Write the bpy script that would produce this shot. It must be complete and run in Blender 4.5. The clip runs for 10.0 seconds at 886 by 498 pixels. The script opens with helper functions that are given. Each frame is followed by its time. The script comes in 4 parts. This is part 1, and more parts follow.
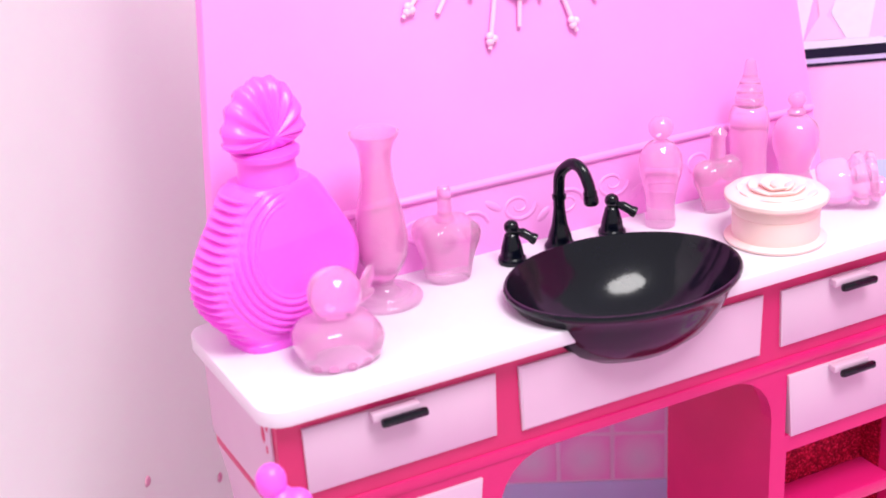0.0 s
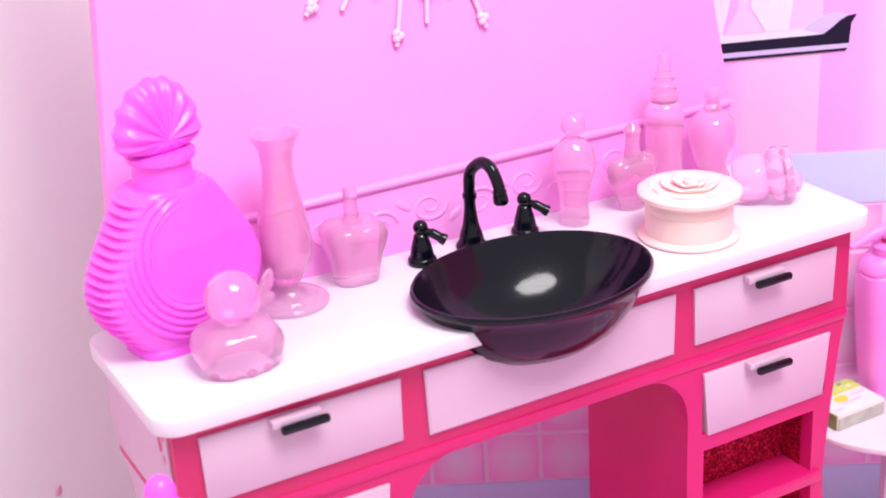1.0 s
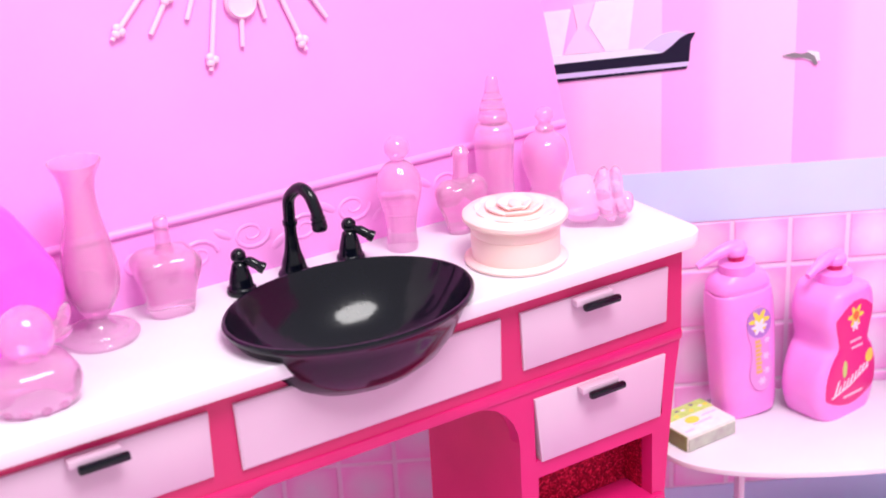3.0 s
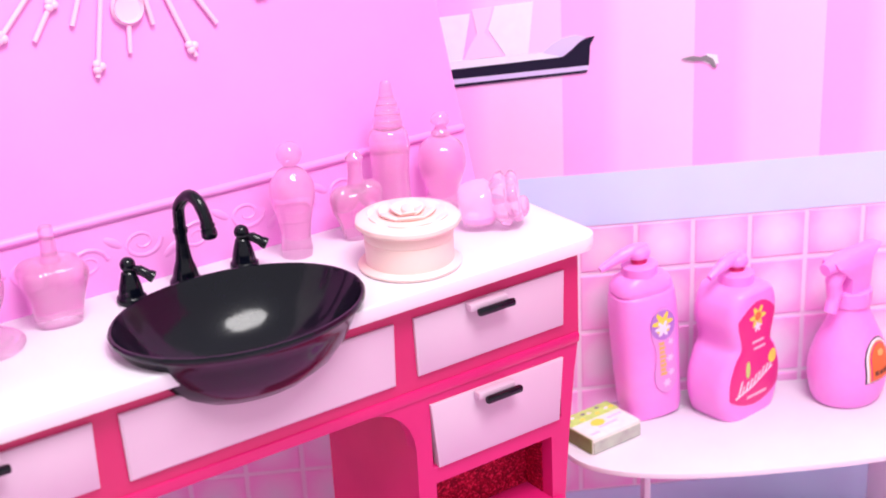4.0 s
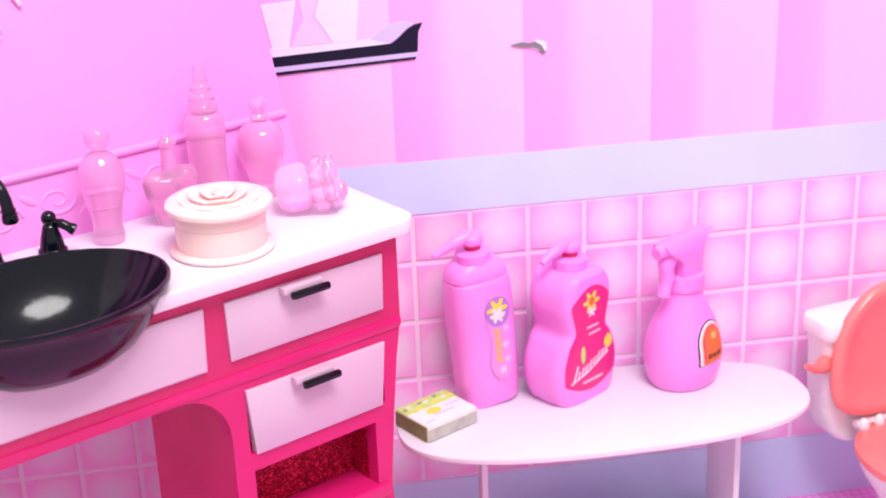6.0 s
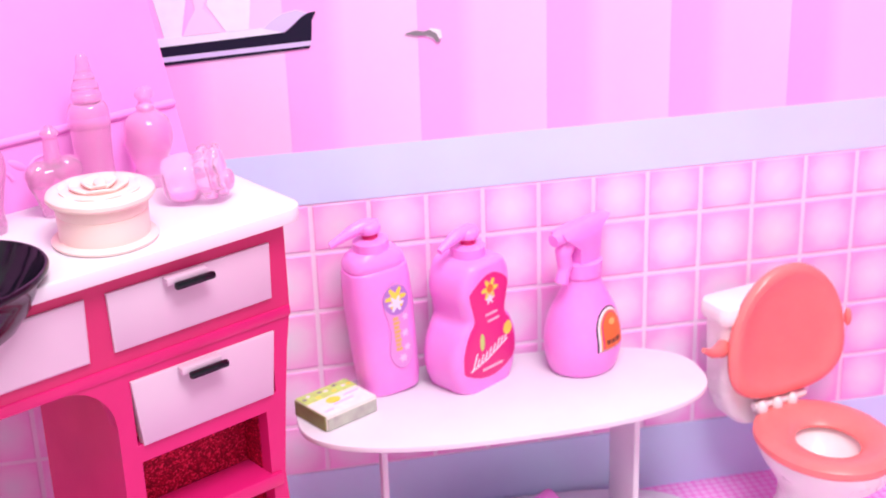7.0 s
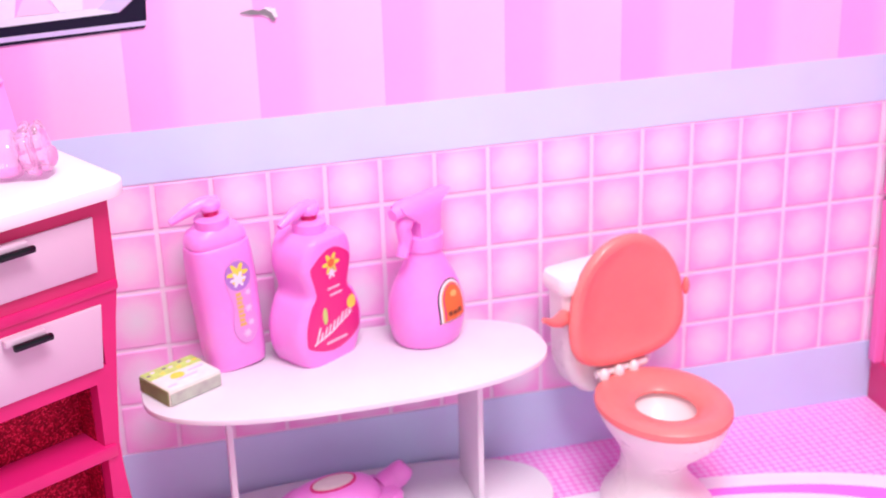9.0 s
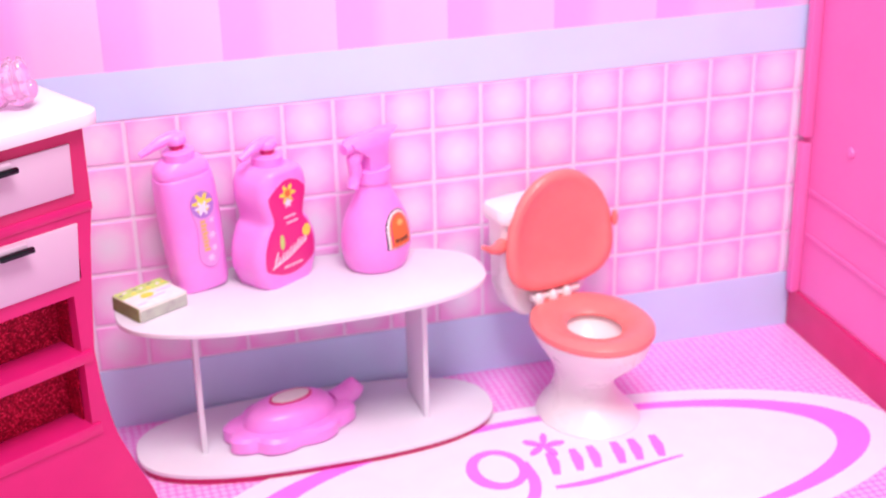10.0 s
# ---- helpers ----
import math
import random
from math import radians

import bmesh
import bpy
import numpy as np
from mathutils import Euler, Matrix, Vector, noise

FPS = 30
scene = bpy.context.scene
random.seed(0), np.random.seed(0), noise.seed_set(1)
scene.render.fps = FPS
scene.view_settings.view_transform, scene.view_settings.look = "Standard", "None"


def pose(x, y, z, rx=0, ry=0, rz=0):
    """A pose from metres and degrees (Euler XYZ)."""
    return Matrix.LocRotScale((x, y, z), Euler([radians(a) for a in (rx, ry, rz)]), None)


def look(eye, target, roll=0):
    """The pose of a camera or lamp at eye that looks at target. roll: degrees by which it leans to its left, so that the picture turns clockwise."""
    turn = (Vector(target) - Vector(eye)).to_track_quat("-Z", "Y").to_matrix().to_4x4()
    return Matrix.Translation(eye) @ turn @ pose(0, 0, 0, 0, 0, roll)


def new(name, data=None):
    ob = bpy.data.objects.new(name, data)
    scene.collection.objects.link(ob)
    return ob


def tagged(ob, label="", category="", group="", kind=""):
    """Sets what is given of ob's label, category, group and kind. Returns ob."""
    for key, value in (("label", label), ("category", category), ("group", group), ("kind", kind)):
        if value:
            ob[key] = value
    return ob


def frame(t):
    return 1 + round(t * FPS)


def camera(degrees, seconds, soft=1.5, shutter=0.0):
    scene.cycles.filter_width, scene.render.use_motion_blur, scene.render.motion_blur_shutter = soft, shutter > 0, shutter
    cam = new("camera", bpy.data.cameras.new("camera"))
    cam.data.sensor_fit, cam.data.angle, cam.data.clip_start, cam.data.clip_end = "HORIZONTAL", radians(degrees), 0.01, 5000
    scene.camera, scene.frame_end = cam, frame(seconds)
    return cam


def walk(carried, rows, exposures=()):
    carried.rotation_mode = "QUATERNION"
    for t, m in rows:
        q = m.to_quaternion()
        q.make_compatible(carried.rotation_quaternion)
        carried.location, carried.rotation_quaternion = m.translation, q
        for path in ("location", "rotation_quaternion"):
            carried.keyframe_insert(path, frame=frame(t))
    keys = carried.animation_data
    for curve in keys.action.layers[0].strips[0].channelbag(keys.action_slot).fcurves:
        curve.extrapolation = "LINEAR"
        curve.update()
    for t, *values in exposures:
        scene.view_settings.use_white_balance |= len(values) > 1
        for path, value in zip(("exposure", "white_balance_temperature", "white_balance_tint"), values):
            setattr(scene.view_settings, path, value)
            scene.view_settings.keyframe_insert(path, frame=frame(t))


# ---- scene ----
cam = camera(34.0, 10.0, soft=1.8)
cam.data.dof.use_dof, cam.data.dof.focus_distance, cam.data.dof.aperture_fstop = True, 0.44, 20.0
U = 0.1  # plan numbers below are decimetres
PATH = [
    (0, (-1.5331, -5.1288, 3.4742), (-1.6825, -1.4371, 1.9416), -3.22),
    (0.5, (-1.4534, -5.1029, 3.4451), (-1.5700, -1.4045, 1.9258), -3.37),
    (1, (-1.3780, -5.0517, 3.4555), (-1.4257, -1.3656, 1.9029), -3.29),
    (1.5, (-1.3063, -5.0267, 3.4444), (-1.2973, -1.3297, 1.9173), -3.21),
    (2, (-1.2373, -4.9984, 3.4262), (-1.1741, -1.3016, 1.8999), -3.22),
    (3.5, (-1.0033, -4.9668, 3.4136), (-0.7738, -1.2656, 1.9141), -3.04),
    (4, (-0.9371, -4.9686, 3.4039), (-0.6177, -1.2748, 1.9027), -2.90),
    (4.5, (-0.8645, -4.9921, 3.3681), (-0.4770, -1.3060, 1.8638), -2.94),
    (5, (-0.7925, -5.0137, 3.3499), (-0.3461, -1.3290, 1.8587), -2.75),
    (6.5, (-0.6097, -5.0055, 3.2947), (0.0432, -1.3500, 1.8076), -2.03),
    (7, (-0.5135, -5.0482, 3.2935), (0.2151, -1.4174, 1.7814), -1.91),
    (7.5, (-0.4023, -5.0789, 3.2457), (0.3962, -1.4695, 1.7178), -1.83),
    (8, (-0.3223, -5.0951, 3.2091), (0.5215, -1.5022, 1.6667), -1.81),
    (8.5, (-0.2579, -5.1376, 3.2191), (0.6366, -1.5515, 1.6895), -1.76),
    (9, (-0.2362, -5.2446, 3.2578), (0.6921, -1.6691, 1.7235), -1.69),
    (9.5, (-0.2198, -5.4995, 3.3101), (0.7562, -1.9591, 1.7251), -1.36),
    (10, (-0.2682, -5.8099, 3.3174), (0.7165, -2.2850, 1.7034), -1.22),
]
walk(cam, [(t, look([U * c for c in eye], [U * c for c in target], roll)) for t, eye, target, roll in PATH])

# ---- light: one softbox above and in front, in a pale room ----
world = bpy.data.worlds.new("room_light")
scene.world = world
world.use_nodes = True
world.node_tree.nodes["Background"].inputs[0].default_value = (1.0, 0.93, 0.98, 1)
world.node_tree.nodes["Background"].inputs[1].default_value = 0.74
lamp = bpy.data.lights.new("softbox", "AREA")
lamp.shape, lamp.size, lamp.size_y, lamp.energy, lamp.color = "ELLIPSE", 0.46, 0.36, 8.4, (1.0, 0.97, 0.98)
softbox = new("softbox", lamp)
softbox.matrix_world = look((0.08, -0.50, 0.94), (0.0, -0.10, 0.10))
scene.view_settings.exposure = 0.0


# ---- materials ----
def mat(name, color, rough=0.4, **more):
    m = bpy.data.materials.new(name)
    m.use_nodes = True
    b = m.node_tree.nodes["Principled BSDF"]
    b.inputs["Base Color"].default_value = (*color, 1)
    b.inputs["Roughness"].default_value = rough
    for key, value in more.items():
        b.inputs[key.replace("_", " ").title().replace("Ior", "IOR")].default_value = value
    return m


def node(m, kind, **values):
    n = m.node_tree.nodes.new(kind)
    for key, value in values.items():
        if key in n.inputs:
            n.inputs[key].default_value = value
    return n


def mix_colors(m, factor, a, b):
    n = node(m, "ShaderNodeMix")
    n.data_type = "RGBA"
    if hasattr(factor, "is_linked"):
        m.node_tree.links.new(factor, n.inputs[0])
    else:
        n.inputs[0].default_value = factor
    for slot, c in ((6, a), (7, b)):
        if hasattr(c, "is_linked"):
            m.node_tree.links.new(c, n.inputs[slot])
        else:
            n.inputs[slot].default_value = (*c, 1)
    return n.outputs[2]


def weathered(m, amount=0.06, scale=60.0, bump=0.02, fine=900.0):
    """Faint blotches in the colour, uneven gloss and a fine moulded grain."""
    t, b = m.node_tree, m.node_tree.nodes["Principled BSDF"]
    co = node(m, "ShaderNodeTexCoord")
    big = node(m, "ShaderNodeTexNoise", Scale=scale, Detail=4.0)
    small = node(m, "ShaderNodeTexNoise", Scale=fine, Detail=2.0)
    for n in (big, small):
        t.links.new(co.outputs["Object"], n.inputs["Vector"])
    ramp = node(m, "ShaderNodeMapRange")
    ramp.inputs[1].default_value, ramp.inputs[2].default_value = 0.35, 0.7
    t.links.new(big.outputs[0], ramp.inputs[0])
    if b.inputs["Base Color"].is_linked:
        base = b.inputs["Base Color"].links[0].from_socket
        dark = node(m, "ShaderNodeMix")
        dark.data_type, dark.blend_type = "RGBA", "MULTIPLY"
        dark.inputs[0].default_value = 1.0
        t.links.new(base, dark.inputs[6])
        dark.inputs[7].default_value = (1 - amount, 1 - 1.6 * amount, 1 - amount, 1)
        dark = dark.outputs[2]
    else:
        base = tuple(b.inputs["Base Color"].default_value)[:3]
        dark = (base[0] * (1 - amount), base[1] * (1 - 1.6 * amount), base[2] * (1 - amount))
    t.links.new(mix_colors(m, ramp.outputs[0], base, dark), b.inputs["Base Color"])
    rough = node(m, "ShaderNodeMapRange")
    r = b.inputs["Roughness"].default_value
    rough.inputs[3].default_value, rough.inputs[4].default_value = max(0.02, r - 0.06), r + 0.08
    t.links.new(big.outputs[0], rough.inputs[0])
    t.links.new(rough.outputs[0], b.inputs["Roughness"])
    if bump:
        bp = node(m, "ShaderNodeBump", Strength=bump, Distance=0.0005)
        t.links.new(small.outputs[0], bp.inputs["Height"])
        t.links.new(bp.outputs[0], b.inputs["Normal"])
    return m


def clear_pink(name, color, rough, transmission):
    m = mat(name, color, rough, transmission_weight=transmission, ior=1.2, coat_weight=1.0, coat_roughness=0.05, coat_ior=1.55)
    return weathered(m, 0.05, 30.0, 0.0)


WHITE = weathered(mat("white_plastic", (0.79, 0.745, 0.82), 0.32), 0.03, 40.0, 0.03)
HOT = weathered(mat("hot_pink_plastic", (0.65, 0.011, 0.158), 0.33), 0.08, 50.0, 0.04)
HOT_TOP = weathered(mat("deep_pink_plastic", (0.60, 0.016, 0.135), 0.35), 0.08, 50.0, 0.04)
DRAWER = weathered(mat("pale_pink_plastic", (0.67, 0.47, 0.615), 0.4), 0.04, 40.0, 0.03)
PANEL = weathered(mat("pink_panel_plastic", (0.92, 0.33, 0.80), 0.38), 0.05, 25.0, 0.05, 700.0)
BLACK = weathered(mat("black_plastic", (0.002, 0.003, 0.008), 0.12, specular_ior_level=0.30, coat_weight=0.10, coat_roughness=0.30), 0.2, 80.0, 0.35, 110.0)
MAGENTA = weathered(mat("magenta_plastic", (0.93, 0.13, 0.82), 0.3, subsurface_weight=0.15, subsurface_radius=(0.01, 0.004, 0.008), subsurface_scale=0.3), 0.06, 60.0, 0.03)
CLEAR = clear_pink("translucent_pink_plastic", (1.0, 0.62, 0.88), 0.10, 0.76)
CREAM = weathered(mat("cream_pink_plastic", (0.90, 0.66, 0.62), 0.45), 0.05, 60.0, 0.05)
BOTTLE = weathered(mat("bubblegum_plastic", (0.95, 0.30, 0.82), 0.3, subsurface_weight=0.2, subsurface_radius=(0.01, 0.004, 0.008), subsurface_scale=0.3), 0.05, 60.0, 0.03)
SALMON = weathered(mat("salmon_plastic", (0.93, 0.235, 0.225), 0.3, subsurface_weight=0.2, subsurface_radius=(0.01, 0.004, 0.004), subsurface_scale=0.3), 0.06, 60.0, 0.03)
IVORY = weathered(mat("toilet_white_plastic", (0.88, 0.80, 0.82), 0.28), 0.03, 60.0, 0.03)
LEFT_WALL = weathered(mat("pale_wall_plastic", (0.97, 0.79, 0.865), 0.55, subsurface_weight=0.75, subsurface_radius=(1.0, 0.85, 0.9), subsurface_scale=0.04), 0.05, 12.0, 0.05)
RIGHT_WALL = weathered(mat("pink_wall_plastic", (0.90, 0.19, 0.52), 0.42), 0.06, 18.0, 0.05)
LAVENDER = weathered(mat("lavender_print", (0.60, 0.72, 0.97), 0.5), 0.04, 30.0, 0.0)
GROUT = weathered(mat("grout_print", (0.92, 0.72, 0.90), 0.55), 0.04, 60.0, 0.0)
NAVY = mat("navy_print", (0.010, 0.007, 0.028), 0.5, specular_ior_level=0.2)
LILAC = mat("lilac_print", (0.62, 0.52, 0.84), 0.5)
PRINT_WHITE = weathered(mat("white_print", (0.84, 0.78, 0.88), 0.5), 0.03, 60.0, 0.0)
PRINT_ICE = weathered(mat("ice_print", (0.76, 0.76, 0.92), 0.5), 0.04, 200.0, 0.0)
PRINT_PINK = mat("pink_print", (0.90, 0.58, 0.84), 0.5)
PRINT_MAGENTA = weathered(mat("magenta_print", (0.88, 0.20, 0.84), 0.5), 0.05, 60.0, 0.0)
PRINT_CRIMSON = mat("crimson_print", (0.72, 0.02, 0.22), 0.35)
PRINT_PURPLE = mat("purple_print", (0.42, 0.20, 0.62), 0.4)
PRINT_ROSE = mat("rose_print", (0.92, 0.52, 0.66), 0.4)
PRINT_VIOLET = mat("violet_print", (0.74, 0.30, 0.72), 0.35)
PRINT_AMBER = mat("amber_print", (0.86, 0.46, 0.14), 0.4)
PRINT_YELLOW = mat("yellow_print", (0.90, 0.72, 0.08), 0.4)
PRINT_ORANGE = mat("orange_print", (0.82, 0.17, 0.04), 0.4)
PRINT_BROWN = mat("brown_print", (0.16, 0.05, 0.02), 0.4)
PRINT_GREEN = weathered(mat("lime_print", (0.58, 0.78, 0.20), 0.4), 0.15, 300.0, 0.0)
PAPER = weathered(mat("paper_print", (0.84, 0.83, 0.76), 0.5), 0.06, 300.0, 0.0)
FLAP = weathered(mat("grey_green_card", (0.52, 0.58, 0.48), 0.5), 0.2, 200.0, 0.0)
OLIVE = weathered(mat("olive_card", (0.22, 0.24, 0.07), 0.5), 0.2, 200.0, 0.0)
GREY = mat("grey_print", (0.22, 0.20, 0.23), 0.4)
TABLE_TOP = weathered(mat("studio_table", (0.80, 0.70, 0.76), 0.6), 0.05, 5.0, 0.02)


def stripes_material():
    """Wallpaper print: a saturated stripe with one hard edge that fades into pale lilac."""
    m = mat("striped_print", (0.9, 0.5, 0.9), 0.5)
    t, b = m.node_tree, m.node_tree.nodes["Principled BSDF"]
    co, sep = node(m, "ShaderNodeTexCoord"), node(m, "ShaderNodeSeparateXYZ")
    t.links.new(co.outputs["Object"], sep.inputs[0])
    scale = node(m, "ShaderNodeMath")
    scale.operation = "MULTIPLY_ADD"
    scale.inputs[1].default_value, scale.inputs[2].default_value = 1 / (0.482 * U), 0.05 / 0.482 + 20
    t.links.new(sep.outputs[0], scale.inputs[0])
    part_of = node(m, "ShaderNodeMath")
    part_of.operation = "FRACT"
    t.links.new(scale.outputs[0], part_of.inputs[0])
    ramp = node(m, "ShaderNodeValToRGB")
    t.links.new(part_of.outputs[0], ramp.inputs[0])
    e = ramp.color_ramp.elements
    e[0].position, e[0].color = 0.0, (0.92, 0.40, 0.84, 1)
    e[1].position, e[1].color = 1.0, (0.86, 0.55, 0.83, 1)
    for at, c in ((0.30, (0.92, 0.42, 0.85, 1)), (0.46, (0.90, 0.53, 0.86, 1)), (0.60, (0.84, 0.53, 0.84, 1)), (0.985, (0.87, 0.56, 0.84, 1))):
        s = e.new(at)
        s.color = c
    t.links.new(ramp.outputs[0], b.inputs["Base Color"])
    return weathered(m, 0.03, 20.0, 0.0)


def tile_material():
    """Printed tile: pale clouded middle, pink rim."""
    m = mat("pink_tile_print", (0.9, 0.5, 0.8), 0.38)
    t, b = m.node_tree, m.node_tree.nodes["Principled BSDF"]
    co = node(m, "ShaderNodeTexCoord")
    far = node(m, "ShaderNodeVectorMath")
    far.operation = "MULTIPLY"
    far.inputs[1].default_value = (1 / (0.11 * U), 0, 1 / (0.12 * U))
    t.links.new(co.outputs["Object"], far.inputs[0])
    length = node(m, "ShaderNodeVectorMath")
    length.operation = "LENGTH"
    t.links.new(far.outputs[0], length.inputs[0])
    cloud = node(m, "ShaderNodeTexNoise", Scale=180.0, Detail=3.0)
    geo = node(m, "ShaderNodeNewGeometry")
    t.links.new(geo.outputs["Position"], cloud.inputs["Vector"])
    add = node(m, "ShaderNodeMath")
    add.operation = "MULTIPLY_ADD"
    add.inputs[1].default_value, add.inputs[2].default_value = 0.35, -0.17
    t.links.new(cloud.outputs[0], add.inputs[0])
    both = node(m, "ShaderNodeMath")
    t.links.new(length.outputs["Value"], both.inputs[0])
    t.links.new(add.outputs[0], both.inputs[1])
    ramp = node(m, "ShaderNodeValToRGB")
    t.links.new(both.outputs[0], ramp.inputs[0])
    e = ramp.color_ramp.elements
    e[0].position, e[0].color = 0.12, (0.83, 0.73, 0.88, 1)
    e[1].position, e[1].color = 1.15, (0.92, 0.40, 0.78, 1)
    s = e.new(0.62)
    s.color = (0.90, 0.60, 0.85, 1)
    info = node(m, "ShaderNodeObjectInfo")
    vary = node(m, "ShaderNodeMapRange")
    vary.inputs[3].default_value, vary.inputs[4].default_value = 0.0, 0.12
    t.links.new(info.outputs["Random"], vary.inputs[0])
    t.links.new(mix_colors(m, vary.outputs[0], ramp.outputs[0], (0.86, 0.44, 0.78)), b.inputs["Base Color"])
    return m


def mat_print():
    """Floor sheet print: magenta ground with rows of small pale dots."""
    m = mat("dotted_floor_print", (0.9, 0.4, 0.8), 0.45)
    t, b = m.node_tree, m.node_tree.nodes["Principled BSDF"]
    co = node(m, "ShaderNodeTexCoord")
    v = node(m, "ShaderNodeTexVoronoi", Scale=1 / (0.034 * U), Randomness=0.12)
    t.links.new(co.outputs["Object"], v.inputs["Vector"])
    r = node(m, "ShaderNodeMapRange")
    r.inputs[1].default_value, r.inputs[2].default_value = 0.30, 0.52
    t.links.new(v.outputs["Distance"], r.inputs[0])
    t.links.new(mix_colors(m, r.outputs[0], (0.92, 0.50, 0.86), (0.88, 0.24, 0.72)), b.inputs["Base Color"])
    return weathered(m, 0.05, 25.0, 0.0)


def glitter_material():
    """Dark red surface full of fine sparkling flecks."""
    m = mat("dark_red_glitter", (0.4, 0.01, 0.05), 0.5, specular_ior_level=0.12)
    t, b = m.node_tree, m.node_tree.nodes["Principled BSDF"]
    co = node(m, "ShaderNodeTexCoord")
    v = node(m, "ShaderNodeTexVoronoi", Scale=1700.0)
    t.links.new(co.outputs["Object"], v.inputs["Vector"])
    sep = node(m, "ShaderNodeSeparateColor")
    t.links.new(v.outputs["Color"], sep.inputs[0])
    ramp = node(m, "ShaderNodeValToRGB")
    t.links.new(sep.outputs[0], ramp.inputs[0])
    e = ramp.color_ramp.elements
    e[0].position, e[0].color = 0.25, (0.20, 0.001, 0.02, 1)
    e[1].position, e[1].color = 1.0, (0.80, 0.02, 0.10, 1)
    f = e.new(0.7)
    f.color = (0.46, 0.003, 0.04, 1)
    t.links.new(ramp.outputs[0], b.inputs["Base Color"])
    bp = node(m, "ShaderNodeBump", Strength=0.5, Distance=0.0004)
    t.links.new(sep.outputs[1], bp.inputs["Height"])
    t.links.new(bp.outputs[0], b.inputs["Normal"])
    return m


GLITTER = glitter_material()
STRIPES, TILE, FLOOR = stripes_material(), tile_material(), mat_print()


# ---- building helpers; all lengths in decimetres ----
def thing(name, label, category, x, y, z=0.0, turn=0.0, group="", kind=""):
    ob = new(name)
    ob.empty_display_size = 0.01
    ob.matrix_world = pose(x * U, y * U, z * U, 0, 0, turn)
    return tagged(ob, label, category, group, kind)


def mesh_of(name, bm, material, smooth=True):
    me = bpy.data.meshes.new(name)
    bmesh.ops.recalc_face_normals(bm, faces=bm.faces)
    bmesh.ops.scale(bm, vec=(U, U, U), verts=bm.verts)
    for f in bm.faces:
        f.smooth = smooth
    if smooth:
        for e in bm.edges:
            if len(e.link_faces) == 2 and e.calc_face_angle(0) > radians(38):
                e.smooth = False
    bm.to_mesh(me)
    bm.free()
    me.materials.append(material)
    return me


def part(name, bm, material, parent=None, label="", smooth=True):
    ob = new(name, mesh_of(name, bm, material, smooth))
    if parent:
        ob.parent = parent
    if label:
        ob["label"] = label
    return ob


def setting(name, bm, material, label, category, smooth=True):
    return tagged(part(name, bm, material, None, "", smooth), label, category, "", "structure")


def box(x0, x1, y0, y1, z0, z1, bevel=0.0, bm=None, m=None):
    own = bm or bmesh.new()
    made = bmesh.ops.create_cube(own, size=1.0)["verts"]
    for w in made:
        w.co = Vector((x0 + (w.co.x + 0.5) * (x1 - x0), y0 + (w.co.y + 0.5) * (y1 - y0), z0 + (w.co.z + 0.5) * (z1 - z0)))
    if bevel:
        edges = list({e for w in made for e in w.link_edges})
        made = bmesh.ops.bevel(own, geom=edges, offset=bevel, segments=2, affect="EDGES", profile=0.6)["verts"]
    if m:
        bmesh.ops.transform(own, matrix=m, verts=[w for w in made if w.is_valid])
    return own


def rings(sections, bm=None, caps=True):
    """Skins a stack of closed rings of equal length."""
    bm = bm or bmesh.new()
    rows = [[bm.verts.new(p) for p in ring] for ring in sections]
    for a, b in zip(rows, rows[1:]):
        for i in range(len(a)):
            j = (i + 1) % len(a)
            bm.faces.new((a[i], a[j], b[j], b[i]))
    if caps:
        bm.faces.new(rows[0][::-1])
        bm.faces.new(rows[-1])
    return bm


def lathe(profile, steps=40, sx=1.0, sy=1.0, at=(0, 0, 0), wave=None, bm=None):
    """Turns (radius, height) pairs round z; wave(angle, height) scales the radius."""
    out = []
    for r, z in profile:
        ring = []
        for i in range(steps):
            a = 2 * math.pi * i / steps
            k = r * (wave(a, z) if wave else 1.0)
            ring.append((at[0] + sx * k * math.cos(a), at[1] + sy * k * math.sin(a), at[2] + z))
        out.append(ring)
    return rings(out, bm)


def smooth_profile(points, n=6):
    """A soft curve through (radius, height) pairs."""
    out = []
    for i in range(len(points) - 1):
        p = [Vector(points[max(0, min(len(points) - 1, k))]) for k in (i - 1, i, i + 1, i + 2)]
        for s in range(n):
            t = s / n
            q = 0.5 * (2 * p[1] + (p[2] - p[0]) * t + (2 * p[0] - 5 * p[1] + 4 * p[2] - p[3]) * t * t + (3 * p[1] - p[0] - 3 * p[2] + p[3]) * t ** 3)
            out.append((max(0.001, q[0]), q[1]))
    return out + [tuple(points[-1])]


def tube(path, radius, steps=14, bm=None, cap=True):
    """A round bar along a line of points; radius is a number or one for each point."""
    pts = [Vector(p) for p in path]
    radii = [radius] * len(pts) if isinstance(radius, (int, float)) else radius
    side, out = None, []
    for i, p in enumerate(pts):
        d = (pts[min(i + 1, len(pts) - 1)] - pts[max(i - 1, 0)]).normalized()
        if side is None:
            side = d.orthogonal().normalized()
        side = (side - d * side.dot(d)).normalized()
        other = d.cross(side)
        out.append([p + radii[i] * (math.cos(2 * math.pi * k / steps) * side + math.sin(2 * math.pi * k / steps) * other) for k in range(steps)])
    return rings(out, bm, cap)


